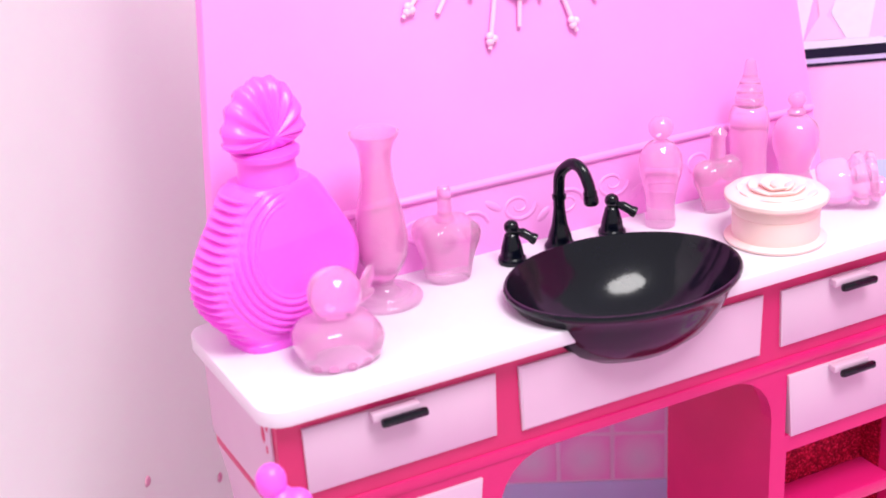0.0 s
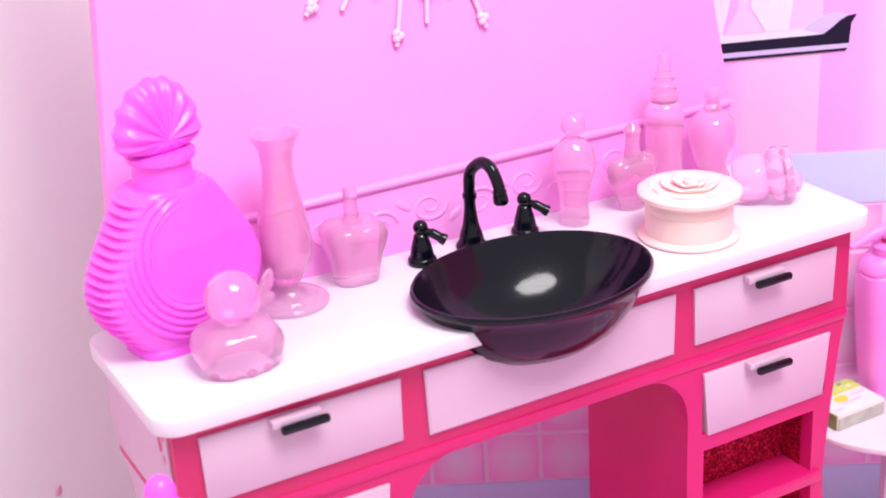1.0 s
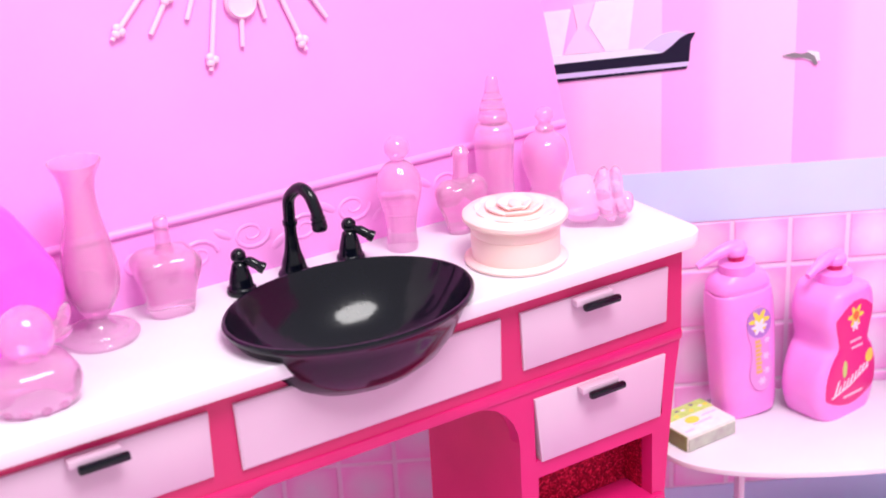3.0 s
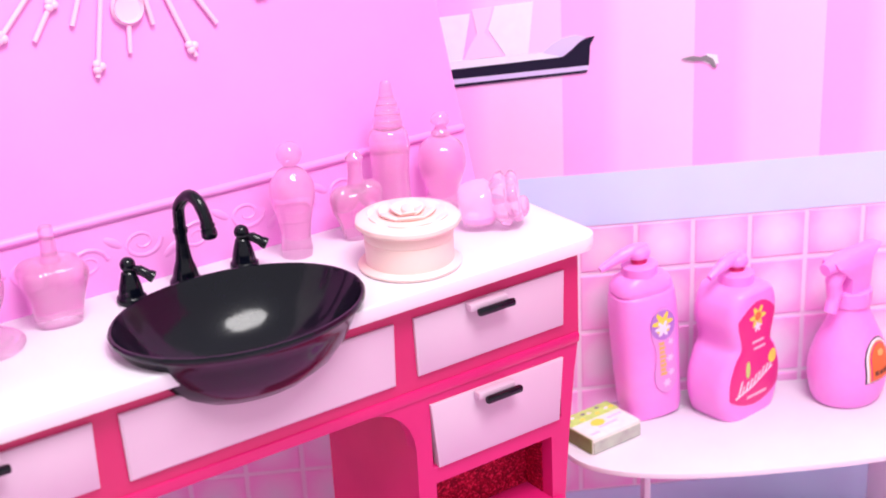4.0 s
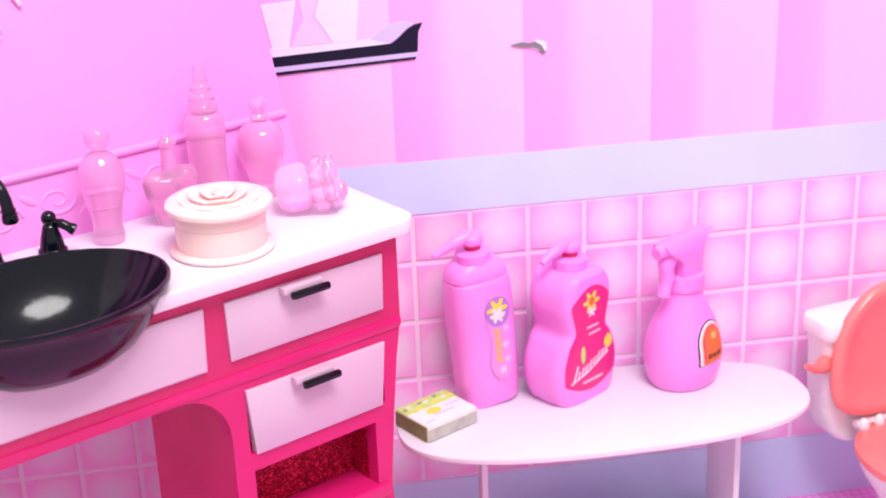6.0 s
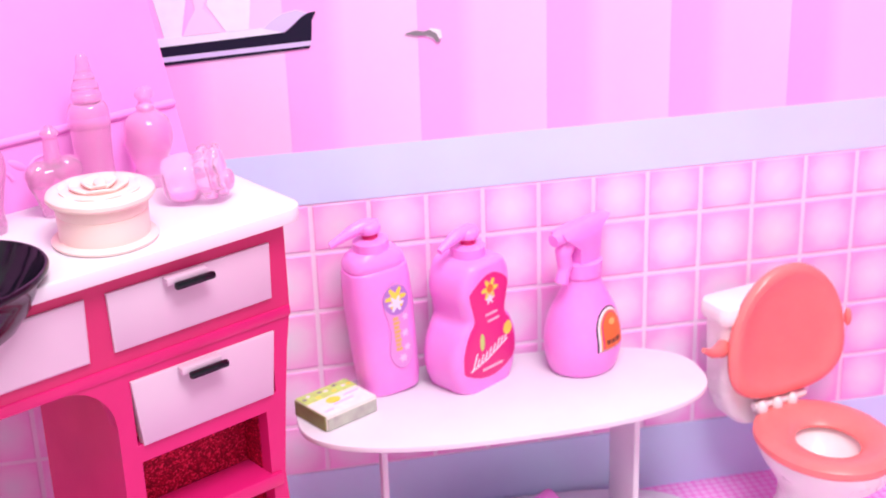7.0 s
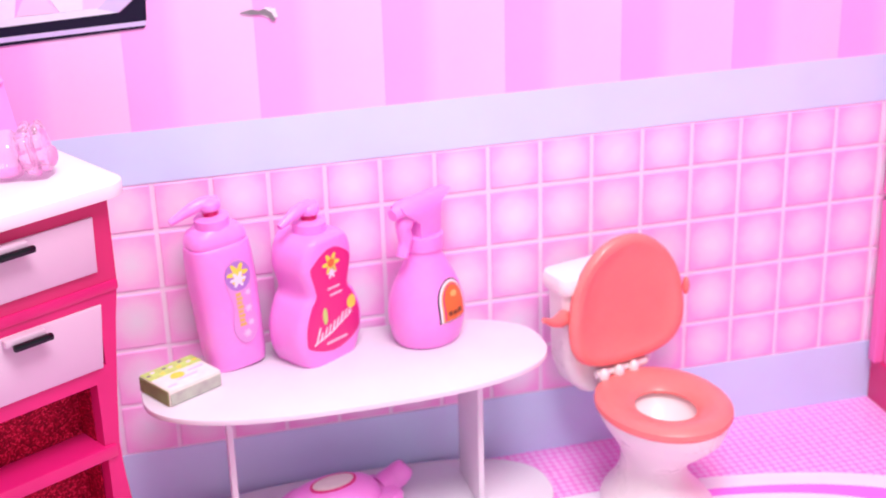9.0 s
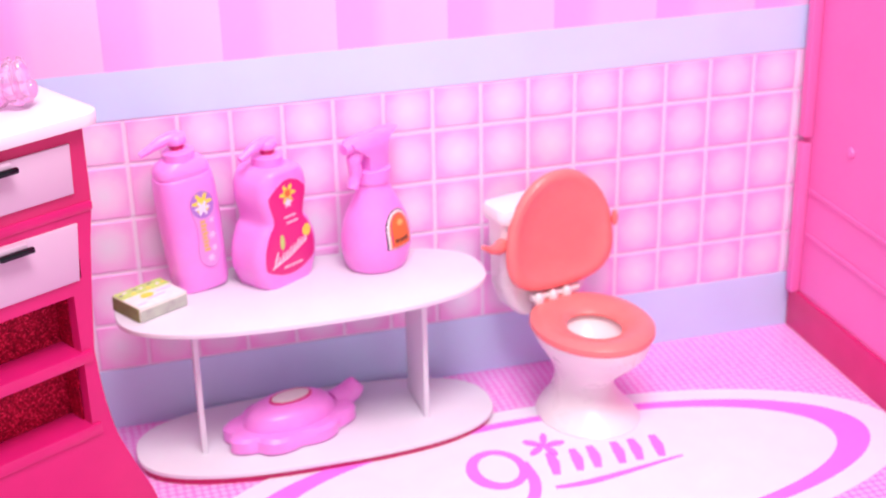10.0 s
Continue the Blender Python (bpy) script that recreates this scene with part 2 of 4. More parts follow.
def curve_points(points, n=8):
    pts = [Vector(p) for p in points]
    out = []
    for i in range(len(pts) - 1):
        p = [pts[max(0, min(len(pts) - 1, k))] for k in (i - 1, i, i + 1, i + 2)]
        for s in range(n):
            t = s / n
            out.append(0.5 * (2 * p[1] + (p[2] - p[0]) * t + (2 * p[0] - 5 * p[1] + 4 * p[2] - p[3]) * t * t + (3 * p[1] - p[0] - 3 * p[2] + p[3]) * t ** 3))
    return out + [pts[-1]]


def ball(r, at=(0, 0, 0), squash=(1, 1, 1), bm=None, m=None):
    bm = bm or bmesh.new()
    made = bmesh.ops.create_uvsphere(bm, u_segments=28, v_segments=16, radius=r)["verts"]
    for w in made:
        w.co = Vector((w.co.x * squash[0], w.co.y * squash[1], w.co.z * squash[2]))
    if m:
        bmesh.ops.transform(bm, matrix=m, verts=made)
    bmesh.ops.translate(bm, vec=at, verts=made)
    return bm


def slab(outline, z0, z1, edge=0.0, bm=None):
    """A flat plate of an outline in x and y, with softened rims."""
    pts = [Vector((p[0], p[1], 0)) for p in outline]
    n = len(pts)
    mid = sum(pts, Vector()) / n
    out = []
    steps = ((edge, 0), (edge * 0.3, edge * 0.3), (0, edge)) if edge else ((0, 0),)

    def ring(inset, z):
        res = []
        for i in range(n):
            d = (pts[(i + 1) % n] - pts[i - 1]).normalized()
            normal = Vector((-d.y, d.x, 0))
            if normal.dot(mid - pts[i]) < 0:
                normal = -normal
            q = pts[i] + normal * inset
            res.append((q.x, q.y, z))
        return res

    for inset, rise in steps:
        out.append(ring(inset, z0 + rise))
    for inset, rise in steps[::-1]:
        out.append(ring(inset, z1 - rise))
    return rings(out, bm)


def rounded_rect(x0, x1, y0, y1, r, n=8):
    out = []
    for cx, cy, a0 in ((x1 - r, y1 - r, 0), (x0 + r, y1 - r, 90), (x0 + r, y0 + r, 180), (x1 - r, y0 + r, 270)):
        for k in range(n + 1):
            a = radians(a0 + 90 * k / n)
            out.append((cx + r * math.cos(a), cy + r * math.sin(a)))
    return out


def ellipse(cx, cy, a, b, n=64, power=2.0):
    out = []
    for k in range(n):
        c, s = math.cos(2 * math.pi * k / n), math.sin(2 * math.pi * k / n)
        out.append((cx + a * math.copysign(abs(c) ** (2 / power), c), cy + b * math.copysign(abs(s) ** (2 / power), s)))
    return out


def flat_on_wall(outline, y0, y1):
    """A thin plate whose outline is given in x and z, between two depths."""
    return rings([[(x, y0, z) for x, z in outline], [(x, y1, z) for x, z in outline]])


def ribbon(points, widths, z0, z1):
    """A flat stroke along points in x and y, of changing width."""
    pts = curve_points([(p[0], p[1], 0) for p in points], 8)
    left, right = [], []
    for i, p in enumerate(pts):
        d = (pts[min(i + 1, len(pts) - 1)] - pts[max(i - 1, 0)]).normalized()
        s = i / (len(pts) - 1) * (len(widths) - 1)
        k = min(int(s), len(widths) - 2)
        w = widths[k] + (widths[k + 1] - widths[k]) * (s - k)
        left.append((p.x - d.y * w / 2, p.y + d.x * w / 2))
        right.append((p.x + d.y * w / 2, p.y - d.x * w / 2))
    bm = bmesh.new()
    rows = [[bm.verts.new((*a, z0)), bm.verts.new((*a, z1)), bm.verts.new((*b, z1)), bm.verts.new((*b, z0))] for a, b in zip(left, right)]
    for a, b in zip(rows, rows[1:]):
        for i in range(4):
            bm.faces.new((a[i], a[(i + 1) % 4], b[(i + 1) % 4], b[i]))
    bm.faces.new(rows[0])
    bm.faces.new(rows[-1][::-1])
    return bm


def cut_away(ob, cutter):
    """Takes the solid of a helper mesh out of a part, and removes the helper."""
    helper = new("cutter", mesh_of("cutter", cutter, WHITE))
    helper.matrix_world = ob.matrix_world if not ob.parent else ob.parent.matrix_world
    bpy.context.view_layer.update()
    mod = ob.modifiers.new("cut", "BOOLEAN")
    mod.operation, mod.object, mod.solver = "DIFFERENCE", helper, "EXACT"
    done = bpy.data.meshes.new_from_object(ob.evaluated_get(bpy.context.evaluated_depsgraph_get()))
    ob.modifiers.clear()
    done.set_sharp_from_angle(angle=radians(30))
    ob.data = done
    bpy.data.objects.remove(helper)


# ---- the dollhouse room ----
# TOP lies above what is seen; the added wall height blocks light from behind
X0, X1, FRONT, TOP = -2.46, 3.15, -2.9, 4.4
setting("ground", box(-5.5, 6.5, -7.5, 1.8, -0.32, -0.12, 0.03), TABLE_TOP, "large pale tabletop under the dollhouse", "tabletop")
setting("floor", box(X0, X1 + 0.1, FRONT, 0.1, -0.12, 0.0), FLOOR, "pink dotted printed dollhouse floor sheet", "floor")
wall_north = setting("wall_north", box(X0 - 0.1, X1 + 0.1, 0.0, 0.06, 0.0, TOP), GROUT, "printed card wall with stripes above pink tiles", "wall")
part("striped_paper", box(X0, X1, -0.004, 0.0, 1.635, TOP), STRIPES, wall_north, "pink and lilac striped wallpaper")
part("upper_border", box(X0, X1, -0.005, 0.0, 1.43, 1.635), LAVENDER, wall_north, "pale lavender border band")
part("lower_border", box(X0, X1, -0.005, 0.0, 0.0, 0.288), LAVENDER, wall_north, "lavender skirting band")
wall_west = setting("wall_west", box(-0.025, 0.0, -4.0, 0.0, -0.12, TOP + 0.6), LEFT_WALL, "thin translucent pale pink plastic side wall, swung slightly open", "wall")
wall_west.matrix_world = pose(X0 * U, 0, 0, 0, 0, -15)
for y, z in ((-0.524, 0.675), (-1.03, 0.965)):
    part("moulded_dimple", lathe([(0.020, 0), (0.017, 0.004), (0.008, 0.006)], 16), PRINT_ROSE, wall_west).matrix_local = pose(0, y * U, z * U, 0, 90, 0)
wall_east = setting("wall_east", box(X1, X1 + 0.1, FRONT, 0.0, 0.0, TOP), RIGHT_WALL, "moulded hot pink plastic side wall", "wall")
part("corner_strip", box(X1 - 0.05, X1, -0.085, -0.03, 0.21, 0.985, 0.01), RIGHT_WALL, wall_east)
part("corner_strip", box(X1 - 0.05, X1, -0.085, -0.03, 1.015, TOP, 0.01), RIGHT_WALL, wall_east)
part("raised_line", box(X1 - 0.012, X1, FRONT, -0.11, 0.745, 0.765, 0.004), RIGHT_WALL, wall_east)
part("raised_line", box(X1 - 0.012, X1, FRONT, -0.11, 0.52, 0.54, 0.004), RIGHT_WALL, wall_east)
part("moulded_dimple", lathe([(0.028, 0), (0.024, 0.01), (0.010, 0.014)], 16), RIGHT_WALL, wall_east).matrix_local = pose(X1 * U, -0.42 * U, 1.05 * U, 0, -90, 0)
setting("baseboard", box(X1 - 0.02, X1, FRONT, -0.006, 0.0, 0.212, 0.008), HOT, "deep pink plastic skirting of the side wall", "baseboard")

# printed shelf and hook on the striped wall
shelf = thing("printed_shelf", "navy and white shelf printed on the striped wall", "wall print", -0.2, -0.006, 2.0)
part("shelf_edge", flat_on_wall([(-0.50, 0.055), (0.155, 0.083), (0.185, 0.105), (0.215, 0.132), (0.240, 0.146), (0.268, 0.150), (0.252, 0.120), (0.247, 0.047), (-0.50, 0.022)], -0.003, 0.002), NAVY, shelf, "", False)
part("lower_line", flat_on_wall([(-0.50, 0.022), (0.247, 0.047), (0.243, 0.030), (-0.50, 0.003)], -0.003, 0.002), LILAC, shelf, "", False)
part("shadow_line", flat_on_wall([(-0.50, 0.003), (0.243, 0.030), (0.236, 0.020), (-0.50, -0.010)], -0.003, 0.002), NAVY, shelf, "", False)
part("shelf_top", flat_on_wall([(-0.50, 0.056), (0.150, 0.084), (0.10, 0.104), (-0.50, 0.092)], -0.0022, 0.001), PRINT_ICE, shelf, "", False)
part("scroll_end", flat_on_wall([(0.080, 0.104), (0.152, 0.085), (0.183, 0.107), (0.213, 0.134), (0.238, 0.148), (0.20, 0.160), (0.15, 0.152), (0.11, 0.130)], -0.003, 0.002), LILAC, shelf, "", False)
part("printed_cup", flat_on_wall([(-0.265, 0.096), (-0.205, 0.097), (-0.172, 0.262), (-0.295, 0.255)], -0.0006, 0.001), PRINT_ICE, shelf, "", False)
part("printed_cup", flat_on_wall([(-0.05, 0.102), (0.03, 0.104), (0.052, 0.290), (-0.085, 0.282), (-0.11, 0.20)], -0.0006, 0.001), PRINT_ICE, shelf, "", False)
part("printed_bottle", flat_on_wall([(-0.20, 0.099), (-0.065, 0.103), (-0.090, 0.15), (-0.125, 0.19), (-0.105, 0.23), (-0.09, 0.28), (-0.165, 0.275), (-0.150, 0.19), (-0.18, 0.14)], -0.0014, 0.001), PRINT_PINK, shelf, "", False)
hook = thing("printed_hook", "small grey and white hook printed on the wallpaper", "wall print", 0.455, -0.006, 2.03)
part("hook_plate", flat_on_wall([(-0.005, 0.005), (0.025, 0.026), (0.060, 0.018), (0.066, -0.012), (0.04, -0.016)], -0.003, 0.002), PRINT_WHITE, hook, "", False)
part("hook_arm", flat_on_wall([(-0.07, 0.014), (-0.03, 0.022), (0.0, 0.016), (0.02, 0.022), (0.045, 0.006), (0.058, -0.024), (0.045, -0.026), (0.03, -0.006), (0.01, 0.002), (-0.03, 0.004)], -0.005, 0.0), GREY, hook, "", False)

# floor print: white oval, magenta ring and plain strokes for the maker's mark
floor_print = thing("floor_print", "white oval with magenta ring printed on the floor", "floor print", 1.60, -1.0, 0.0)
part("oval", slab(ellipse(0, 0, 1.53, 0.60, 96), 0.0, 0.004), PRINT_WHITE, floor_print, "", False)
ring = bmesh.new()
outer, inner = ellipse(0, 0, 1.38, 0.505, 96), ellipse(0.0, 0, 1.22, 0.462, 96)
loops = [[ring.verts.new((x, y, z)) for x, y in o] for o, z in ((outer, 0.003), (outer, 0.007), (inner, 0.007), (inner, 0.003))]
for a, b in zip(loops, loops[1:] + loops[:1]):
    for i in range(96):
        ring.faces.new((a[i], a[(i + 1) % 96], b[(i + 1) % 96], b[i]))
part("ring", ring, PRINT_MAGENTA, floor_print, "", False)
loop_bm = bmesh.new()
lo = [[loop_bm.verts.new((x, y, z)) for x, y in o] for o, z in ((ellipse(-0.27, 0.14, 0.13, 0.15, 48), 0.003), (ellipse(-0.27, 0.14, 0.13, 0.15, 48), 0.010), (ellipse(-0.262, 0.145, 0.085, 0.115, 48), 0.010), (ellipse(-0.262, 0.145, 0.085, 0.115, 48), 0.003))]
for a, b in zip(lo, lo[1:] + lo[:1]):
    for i in range(48):
        loop_bm.faces.new((a[i], a[(i + 1) % 48], b[(i + 1) % 48], b[i]))
part("print_loop", loop_bm, PRINT_MAGENTA, floor_print, "", False)
for pts, w in (
    ([(-0.15, 0.16), (-0.15, 0.0), (-0.22, -0.14), (-0.36, -0.22), (-0.46, -0.16)], [0.045, 0.05, 0.05, 0.04, 0.025]),
    *(([(x, 0.200), (x - 0.004, 0.12), (x - 0.022, 0.03)], [0.030, 0.050, 0.030]) for x in (-0.02, 0.085, 0.165, 0.275, 0.355, 0.455)),
    ([(-0.08, -0.06), (0.10, -0.06), (0.52, 0.01)], [0.02, 0.035, 0.01]),
):
    part("print_bar", ribbon(pts, w, 0.003, 0.007), PRINT_MAGENTA, floor_print, "", False)
part("print_flower", slab([((0.05 + 0.045 * math.cos(5 * a)) * math.cos(a) - 0.02, 0.26 + (0.05 + 0.045 * math.cos(5 * a)) * math.sin(a)) for a in [2 * math.pi * k / 60 for k in range(60)]], 0.003, 0.012), PRINT_MAGENTA, floor_print, "", False)


# ---- the vanity ----
TURN = 29.0
VU, VV = -1.715, -0.49  # the vanity's middle along and across its own length
C29, S29 = math.cos(radians(TURN)), math.sin(radians(TURN))


def plan(u, v):
    return u * C29 - v * S29, u * S29 + v * C29


vx, vy = plan(VU, VV)
COUNTER = 1.784
vanity = thing("vanity_cabinet", "hot pink plastic doll vanity with pale pink drawers", "vanity", vx, vy, 0.0, TURN)
FRONT_Y = -0.255
SIDE = [(0.0, 1.275), (0.10, 1.245), (0.233, 1.204), (0.40, 1.13), (0.542, 1.077), (0.72, 1.045), (0.895, 1.032), (1.10, 1.05), (1.32, 1.074), (1.44, 1.094)]


def side_at(z):
    for (z0, x0), (z1, x1) in zip(SIDE, SIDE[1:]):
        if z <= z1:
            return x0 + (x1 - x0) * (z - z0) / (z1 - z0)
    return SIDE[-1][1]


BACK_Y = FRONT_Y + 0.45 * (0.05 - FRONT_Y)


def front_frame(sign):
    """Front of one pedestal as strips round its openings, in x and z, from the knee hole to the flared outer side."""
    bm = bmesh.new()
    y0, y1 = FRONT_Y, FRONT_Y + 0.05
    opens = [(1.185, 1.395, 0.53, 1.02), (0.90, 1.128, 0.538, 0.98), (0.60, 0.86, 0.538, 0.985)]

    def quad(pts):
        rings([[(sign * x, y0, z) for x, z in pts], [(sign * x, y1, z) for x, z in pts]], bm)

    cuts = [0.0] + [z for o in sorted(opens) for z in o[:2]] + [1.45]
    inner = 0.475
    for z0, z1 in zip(cuts, cuts[1:]):
        steps = max(1, round((z1 - z0) / 0.08))
        hole = next((o for o in opens if abs(o[0] - z0) < 1e-6), None)
        for k in range(steps):
            a, b = z0 + (z1 - z0) * k / steps, z0 + (z1 - z0) * (k + 1) / steps
            if hole:
                quad([(inner, a), (hole[2], a), (hole[2], b), (inner, b)])
                quad([(hole[3], a), (side_at(a), a), (side_at(b), b), (hole[3], b)])
            else:
                quad([(inner, a), (side_at(a), a), (side_at(b), b), (inner, b)])
    return bm


for sign, word in ((1, "right"), (-1, "left")):
    part("pedestal_front", front_frame(sign), HOT, vanity)
    bm = bmesh.new()
    zs = [s[0] for s in SIDE]
    rings([[(sign * side_at(z), FRONT_Y + 0.05, z) for z in zs] + [(sign * side_at(z), 0.27, z) for z in zs[::-1]], [(sign * (side_at(z) - 0.05), FRONT_Y + 0.05, z) for z in zs] + [(sign * (side_at(z) - 0.05), 0.27, z) for z in zs[::-1]]], bm)
    part("side_panel", bm, HOT if sign > 0 else DRAWER, vanity)
    part("inner_panel", box(min(sign * 0.475, sign * 0.53), max(sign * 0.475, sign * 0.53), FRONT_Y + 0.05, 0.27, 0.0, 1.45), HOT, vanity)
    for z in (0.86, 0.56):
        part("shelf", box(min(sign * 0.50, sign * 1.02), max(sign * 0.50, sign * 1.02), FRONT_Y - 0.012, BACK_Y, z - 0.004, z + 0.044, 0.01), HOT, vanity)
    part("recess_liner", box(min(sign * 0.532, sign * 0.537), max(sign * 0.532, sign * 0.537), FRONT_Y + 0.052, BACK_Y, 0.1, 1.43), GLITTER, vanity)
    part("recess_liner", box(min(sign * 0.978, sign * 0.984), max(sign * 0.978, sign * 0.984), FRONT_Y + 0.052, BACK_Y, 0.1, 1.43), GLITTER, vanity)
    part("back_panel", box(min(sign * 0.53, sign * 1.02), max(sign * 0.53, sign * 1.02), BACK_Y, BACK_Y + 0.02, 0.1, 1.44), GLITTER, vanity, "dark red glittering recess")
    bm = bmesh.new()
    rings([[(sign * 0.475, FRONT_Y, 1.45), (sign * 0.475, FRONT_Y, 1.26)] + [(sign * (0.475 - 0.16 * (1 - math.cos(radians(a)))), FRONT_Y, 1.26 + 0.165 * math.sin(radians(a))) for a in range(15, 91, 15)] + [(sign * 0.30, FRONT_Y, 1.45)],
           [(sign * 0.475, FRONT_Y + 0.05, 1.45), (sign * 0.475, FRONT_Y + 0.05, 1.26)] + [(sign * (0.475 - 0.16 * (1 - math.cos(radians(a)))), FRONT_Y + 0.05, 1.26 + 0.165 * math.sin(radians(a))) for a in range(15, 91, 15)] + [(sign * 0.30, FRONT_Y + 0.05, 1.45)]], bm)
    part("knee_bracket", bm, HOT, vanity)
part("apron_bottom", box(-1.096, 1.096, FRONT_Y - 0.008, 0.27, 1.425, 1.462, 0.010), HOT, vanity)
apron = part("apron", box(-1.095, 1.095, FRONT_Y, 0.27, 1.455, 1.742), HOT_TOP, vanity)


def drawer(x0, x1, z0, z1, taper, handle):
    front = bmesh.new()
    y0, y1 = FRONT_Y - 0.012, FRONT_Y + 0.02
    o = [(x0, z1), (x1, z1 - 0.004), (x1 - taper, z0), (x0 + taper, z0)]
    rings([[(x, y1, z) for x, z in o], [(x, y0 + 0.004, z) for x, z in o], [(x + (0.006 if x < (x0 + x1) / 2 else -0.006), y0, z + (0.006 if z < (z0 + z1) / 2 else -0.006)) for x, z in o]], front)
    d = part("drawer", front, DRAWER, vanity, "pale pink drawer front")
    if handle:
        c, z = (x0 + x1) / 2 - 0.018, z1 - 0.016
        part("handle_bracket", box(c - 0.080, c + 0.056, y0 - 0.030, y0, z - 0.006, z + 0.016, 0.006), DRAWER, d)
        grip = box(-0.066, 0.066, -0.010, 0.010, -0.011, 0.011, 0.008)
        bmesh.ops.transform(grip, matrix=Matrix.Translation((c + 0.004, y0 - 0.040, z - 0.008)), verts=grip.verts)
        part("handle", grip, BLACK, d, "black bar handle")
    return d


drawer(-1.030, -0.475, 1.512, 1.700, 0.004, True)
part("side_plate", box(-1.1005, -1.0955, FRONT_Y + 0.03, 0.268, 1.466, 1.738), DRAWER, vanity)
for y, z, r in ((-0.20, 1.70, 0.012), (-0.17, 1.665, 0.018), (-0.19, 1.63, 0.010), (-0.08, 1.69, 0.008)):
    part("paint_chip", ball(r, (-1.1005, y, z), (0.08, 0.8, 1.3)), HOT_TOP, vanity)
middle_drawer = drawer(-0.405, 0.420, 1.500, 1.695, 0.006, False)
drawer(0.487, 1.034, 1.505, 1.688, 0.006, True)
drawer(0.528, 1.026, 1.183, 1.398, 0.02, True)
drawer(-1.026, -0.528, 1.183, 1.398, 0.02, True)

counter = bmesh.new()
slab(rounded_rect(-1.137, 1.158, -0.300, 0.30, 0.07), 1.738, COUNTER, 0.005, counter)
countertop = part("countertop", counter, WHITE, vanity, "glossy white countertop with rounded corners")

# the backing panel leans back
back = bmesh.new()
panel_turn = Matrix.Translation((0, 0.285, COUNTER)) @ Matrix.Rotation(radians(-11), 4, "X")
edge_l, edge_r = (lambda h: -1.045 + 0.13 * h), (lambda h: 1.122 - 0.075 * h)
rings([[(edge_l(-0.03) + q, y, -0.03), (edge_r(-0.03) - q, y, -0.03), (edge_r(1.5) - q, y, 1.5), (edge_l(1.5) + q, y, 1.5)] for q, y in ((0.014, 0.0), (0.004, 0.004), (0.0, 0.014), (0.0, 0.05))], back)
bmesh.ops.transform(back, matrix=panel_turn, verts=back.verts)
back_panel = part("mirror_panel", back, PANEL, vanity, "tall pink panel leaning behind the counter")


def panel_part(name, bm, material, label=""):
    bmesh.ops.transform(bm, matrix=panel_turn, verts=bm.verts)
    return part(name, bm, material, back_panel, label)


rail = tube([(-1.005, 0.002, 0.209), (-0.99, 0.001, 0.209), (1.09, 0.001, 0.209), (1.10, 0.002, 0.209)], [0.008, 0.014, 0.014, 0.008], 20)
panel_part("rail", rail, PANEL)
for k in range(9):
    x, flip = -0.74 + 0.17 * k, 1 if k % 2 else -1
    curl = [(x + (0.062 - 0.0026 * n) * math.cos(0.5 * n), 0.003, 0.105 + flip * (0.045 - 0.0019 * n) * math.sin(0.5 * n) - flip * 0.012) for n in range(20)]
    panel_part("scroll_relief", tube(curl, [0.0085 - 0.0002 * n for n in range(20)], 8), PANEL)
    panel_part("leaf_relief", ball(0.024, (x + 0.085, 0.004, 0.105 + flip * 0.03), (1.5, 0.35, 0.6), None, Matrix.Rotation(radians(flip * 35), 4, "Y")), PANEL)

# sunburst ornament moulded on the panel
PALE = weathered(mat("pale_ornament_plastic", (0.92, 0.55, 0.78), 0.4), 0.05, 60.0, 0.03)
SX, SZ = 0.045, 1.133
dial = lathe([(0.001, 0.0), (0.048, 0.0), (0.050, 0.014), (0.044, 0.024), (0.036, 0.014), (0.001, 0.012)], 32)
bmesh.ops.transform(dial, matrix=Matrix.Translation((0.035, 0, 0.775)) @ Matrix.Rotation(radians(90), 4, "X"), verts=dial.verts)
panel_part("sunburst_dial", dial, PALE, "pale pink round dial of a sunburst ornament")
panel_part("sunburst_ray", tube([(0.030, -0.010, 0.728), (0.018, -0.010, 0.650)], [0.008, 0.007], 10), PALE)
middle = lathe([(0.001, 0.0), (0.12, 0.0), (0.125, 0.02), (0.10, 0.04), (0.001, 0.045)], 36)
bmesh.ops.transform(middle, matrix=Matrix.Translation((SX, 0, SZ)) @ Matrix.Rotation(radians(90), 4, "X"), verts=middle.verts)
panel_part("sunburst_middle", middle, PALE)
for ex, ez, bead in ((-0.090, 0.600, 1), (-0.356, 0.732, 1), (0.213, 0.606, 1), (-0.244, 0.729, 2), (-0.132, 0.752, 0), (0.296, 0.688, 0), (0.102, 0.717, 0), (0.470, 0.735, 1), (0.030, 0.82, 0), (-0.50, 0.90, 1), (0.58, 0.95, 1), (-0.42, 1.20, 1), (0.50, 1.22, 1)):
    way = Vector((ex - SX, 0, ez - SZ)).normalized()
    tip, start = Vector((ex, -0.010, ez)), Vector((SX, -0.010, SZ)) + 0.1 * way
    ray = tube([start, tip], [0.0085, 0.0075], 10)
    if bead:
        b = tip - way * (0.03 if bead == 1 else 0.11)
        for k in range(3):
            a = 2 * math.pi * k / 3 + ex
            ball(0.013, (b.x + 0.009 * math.cos(a), -0.013, b.z + 0.009 * math.sin(a)), (1, 0.8, 1), ray)
    panel_part("sunburst_ray", ray, PALE)


def on_counter(name, label, category, u, v, turn=0.0, z=COUNTER, group=""):
    x, y = plan(u, v)
    return thing(name, label, category, x, y, z, TURN + turn, group)


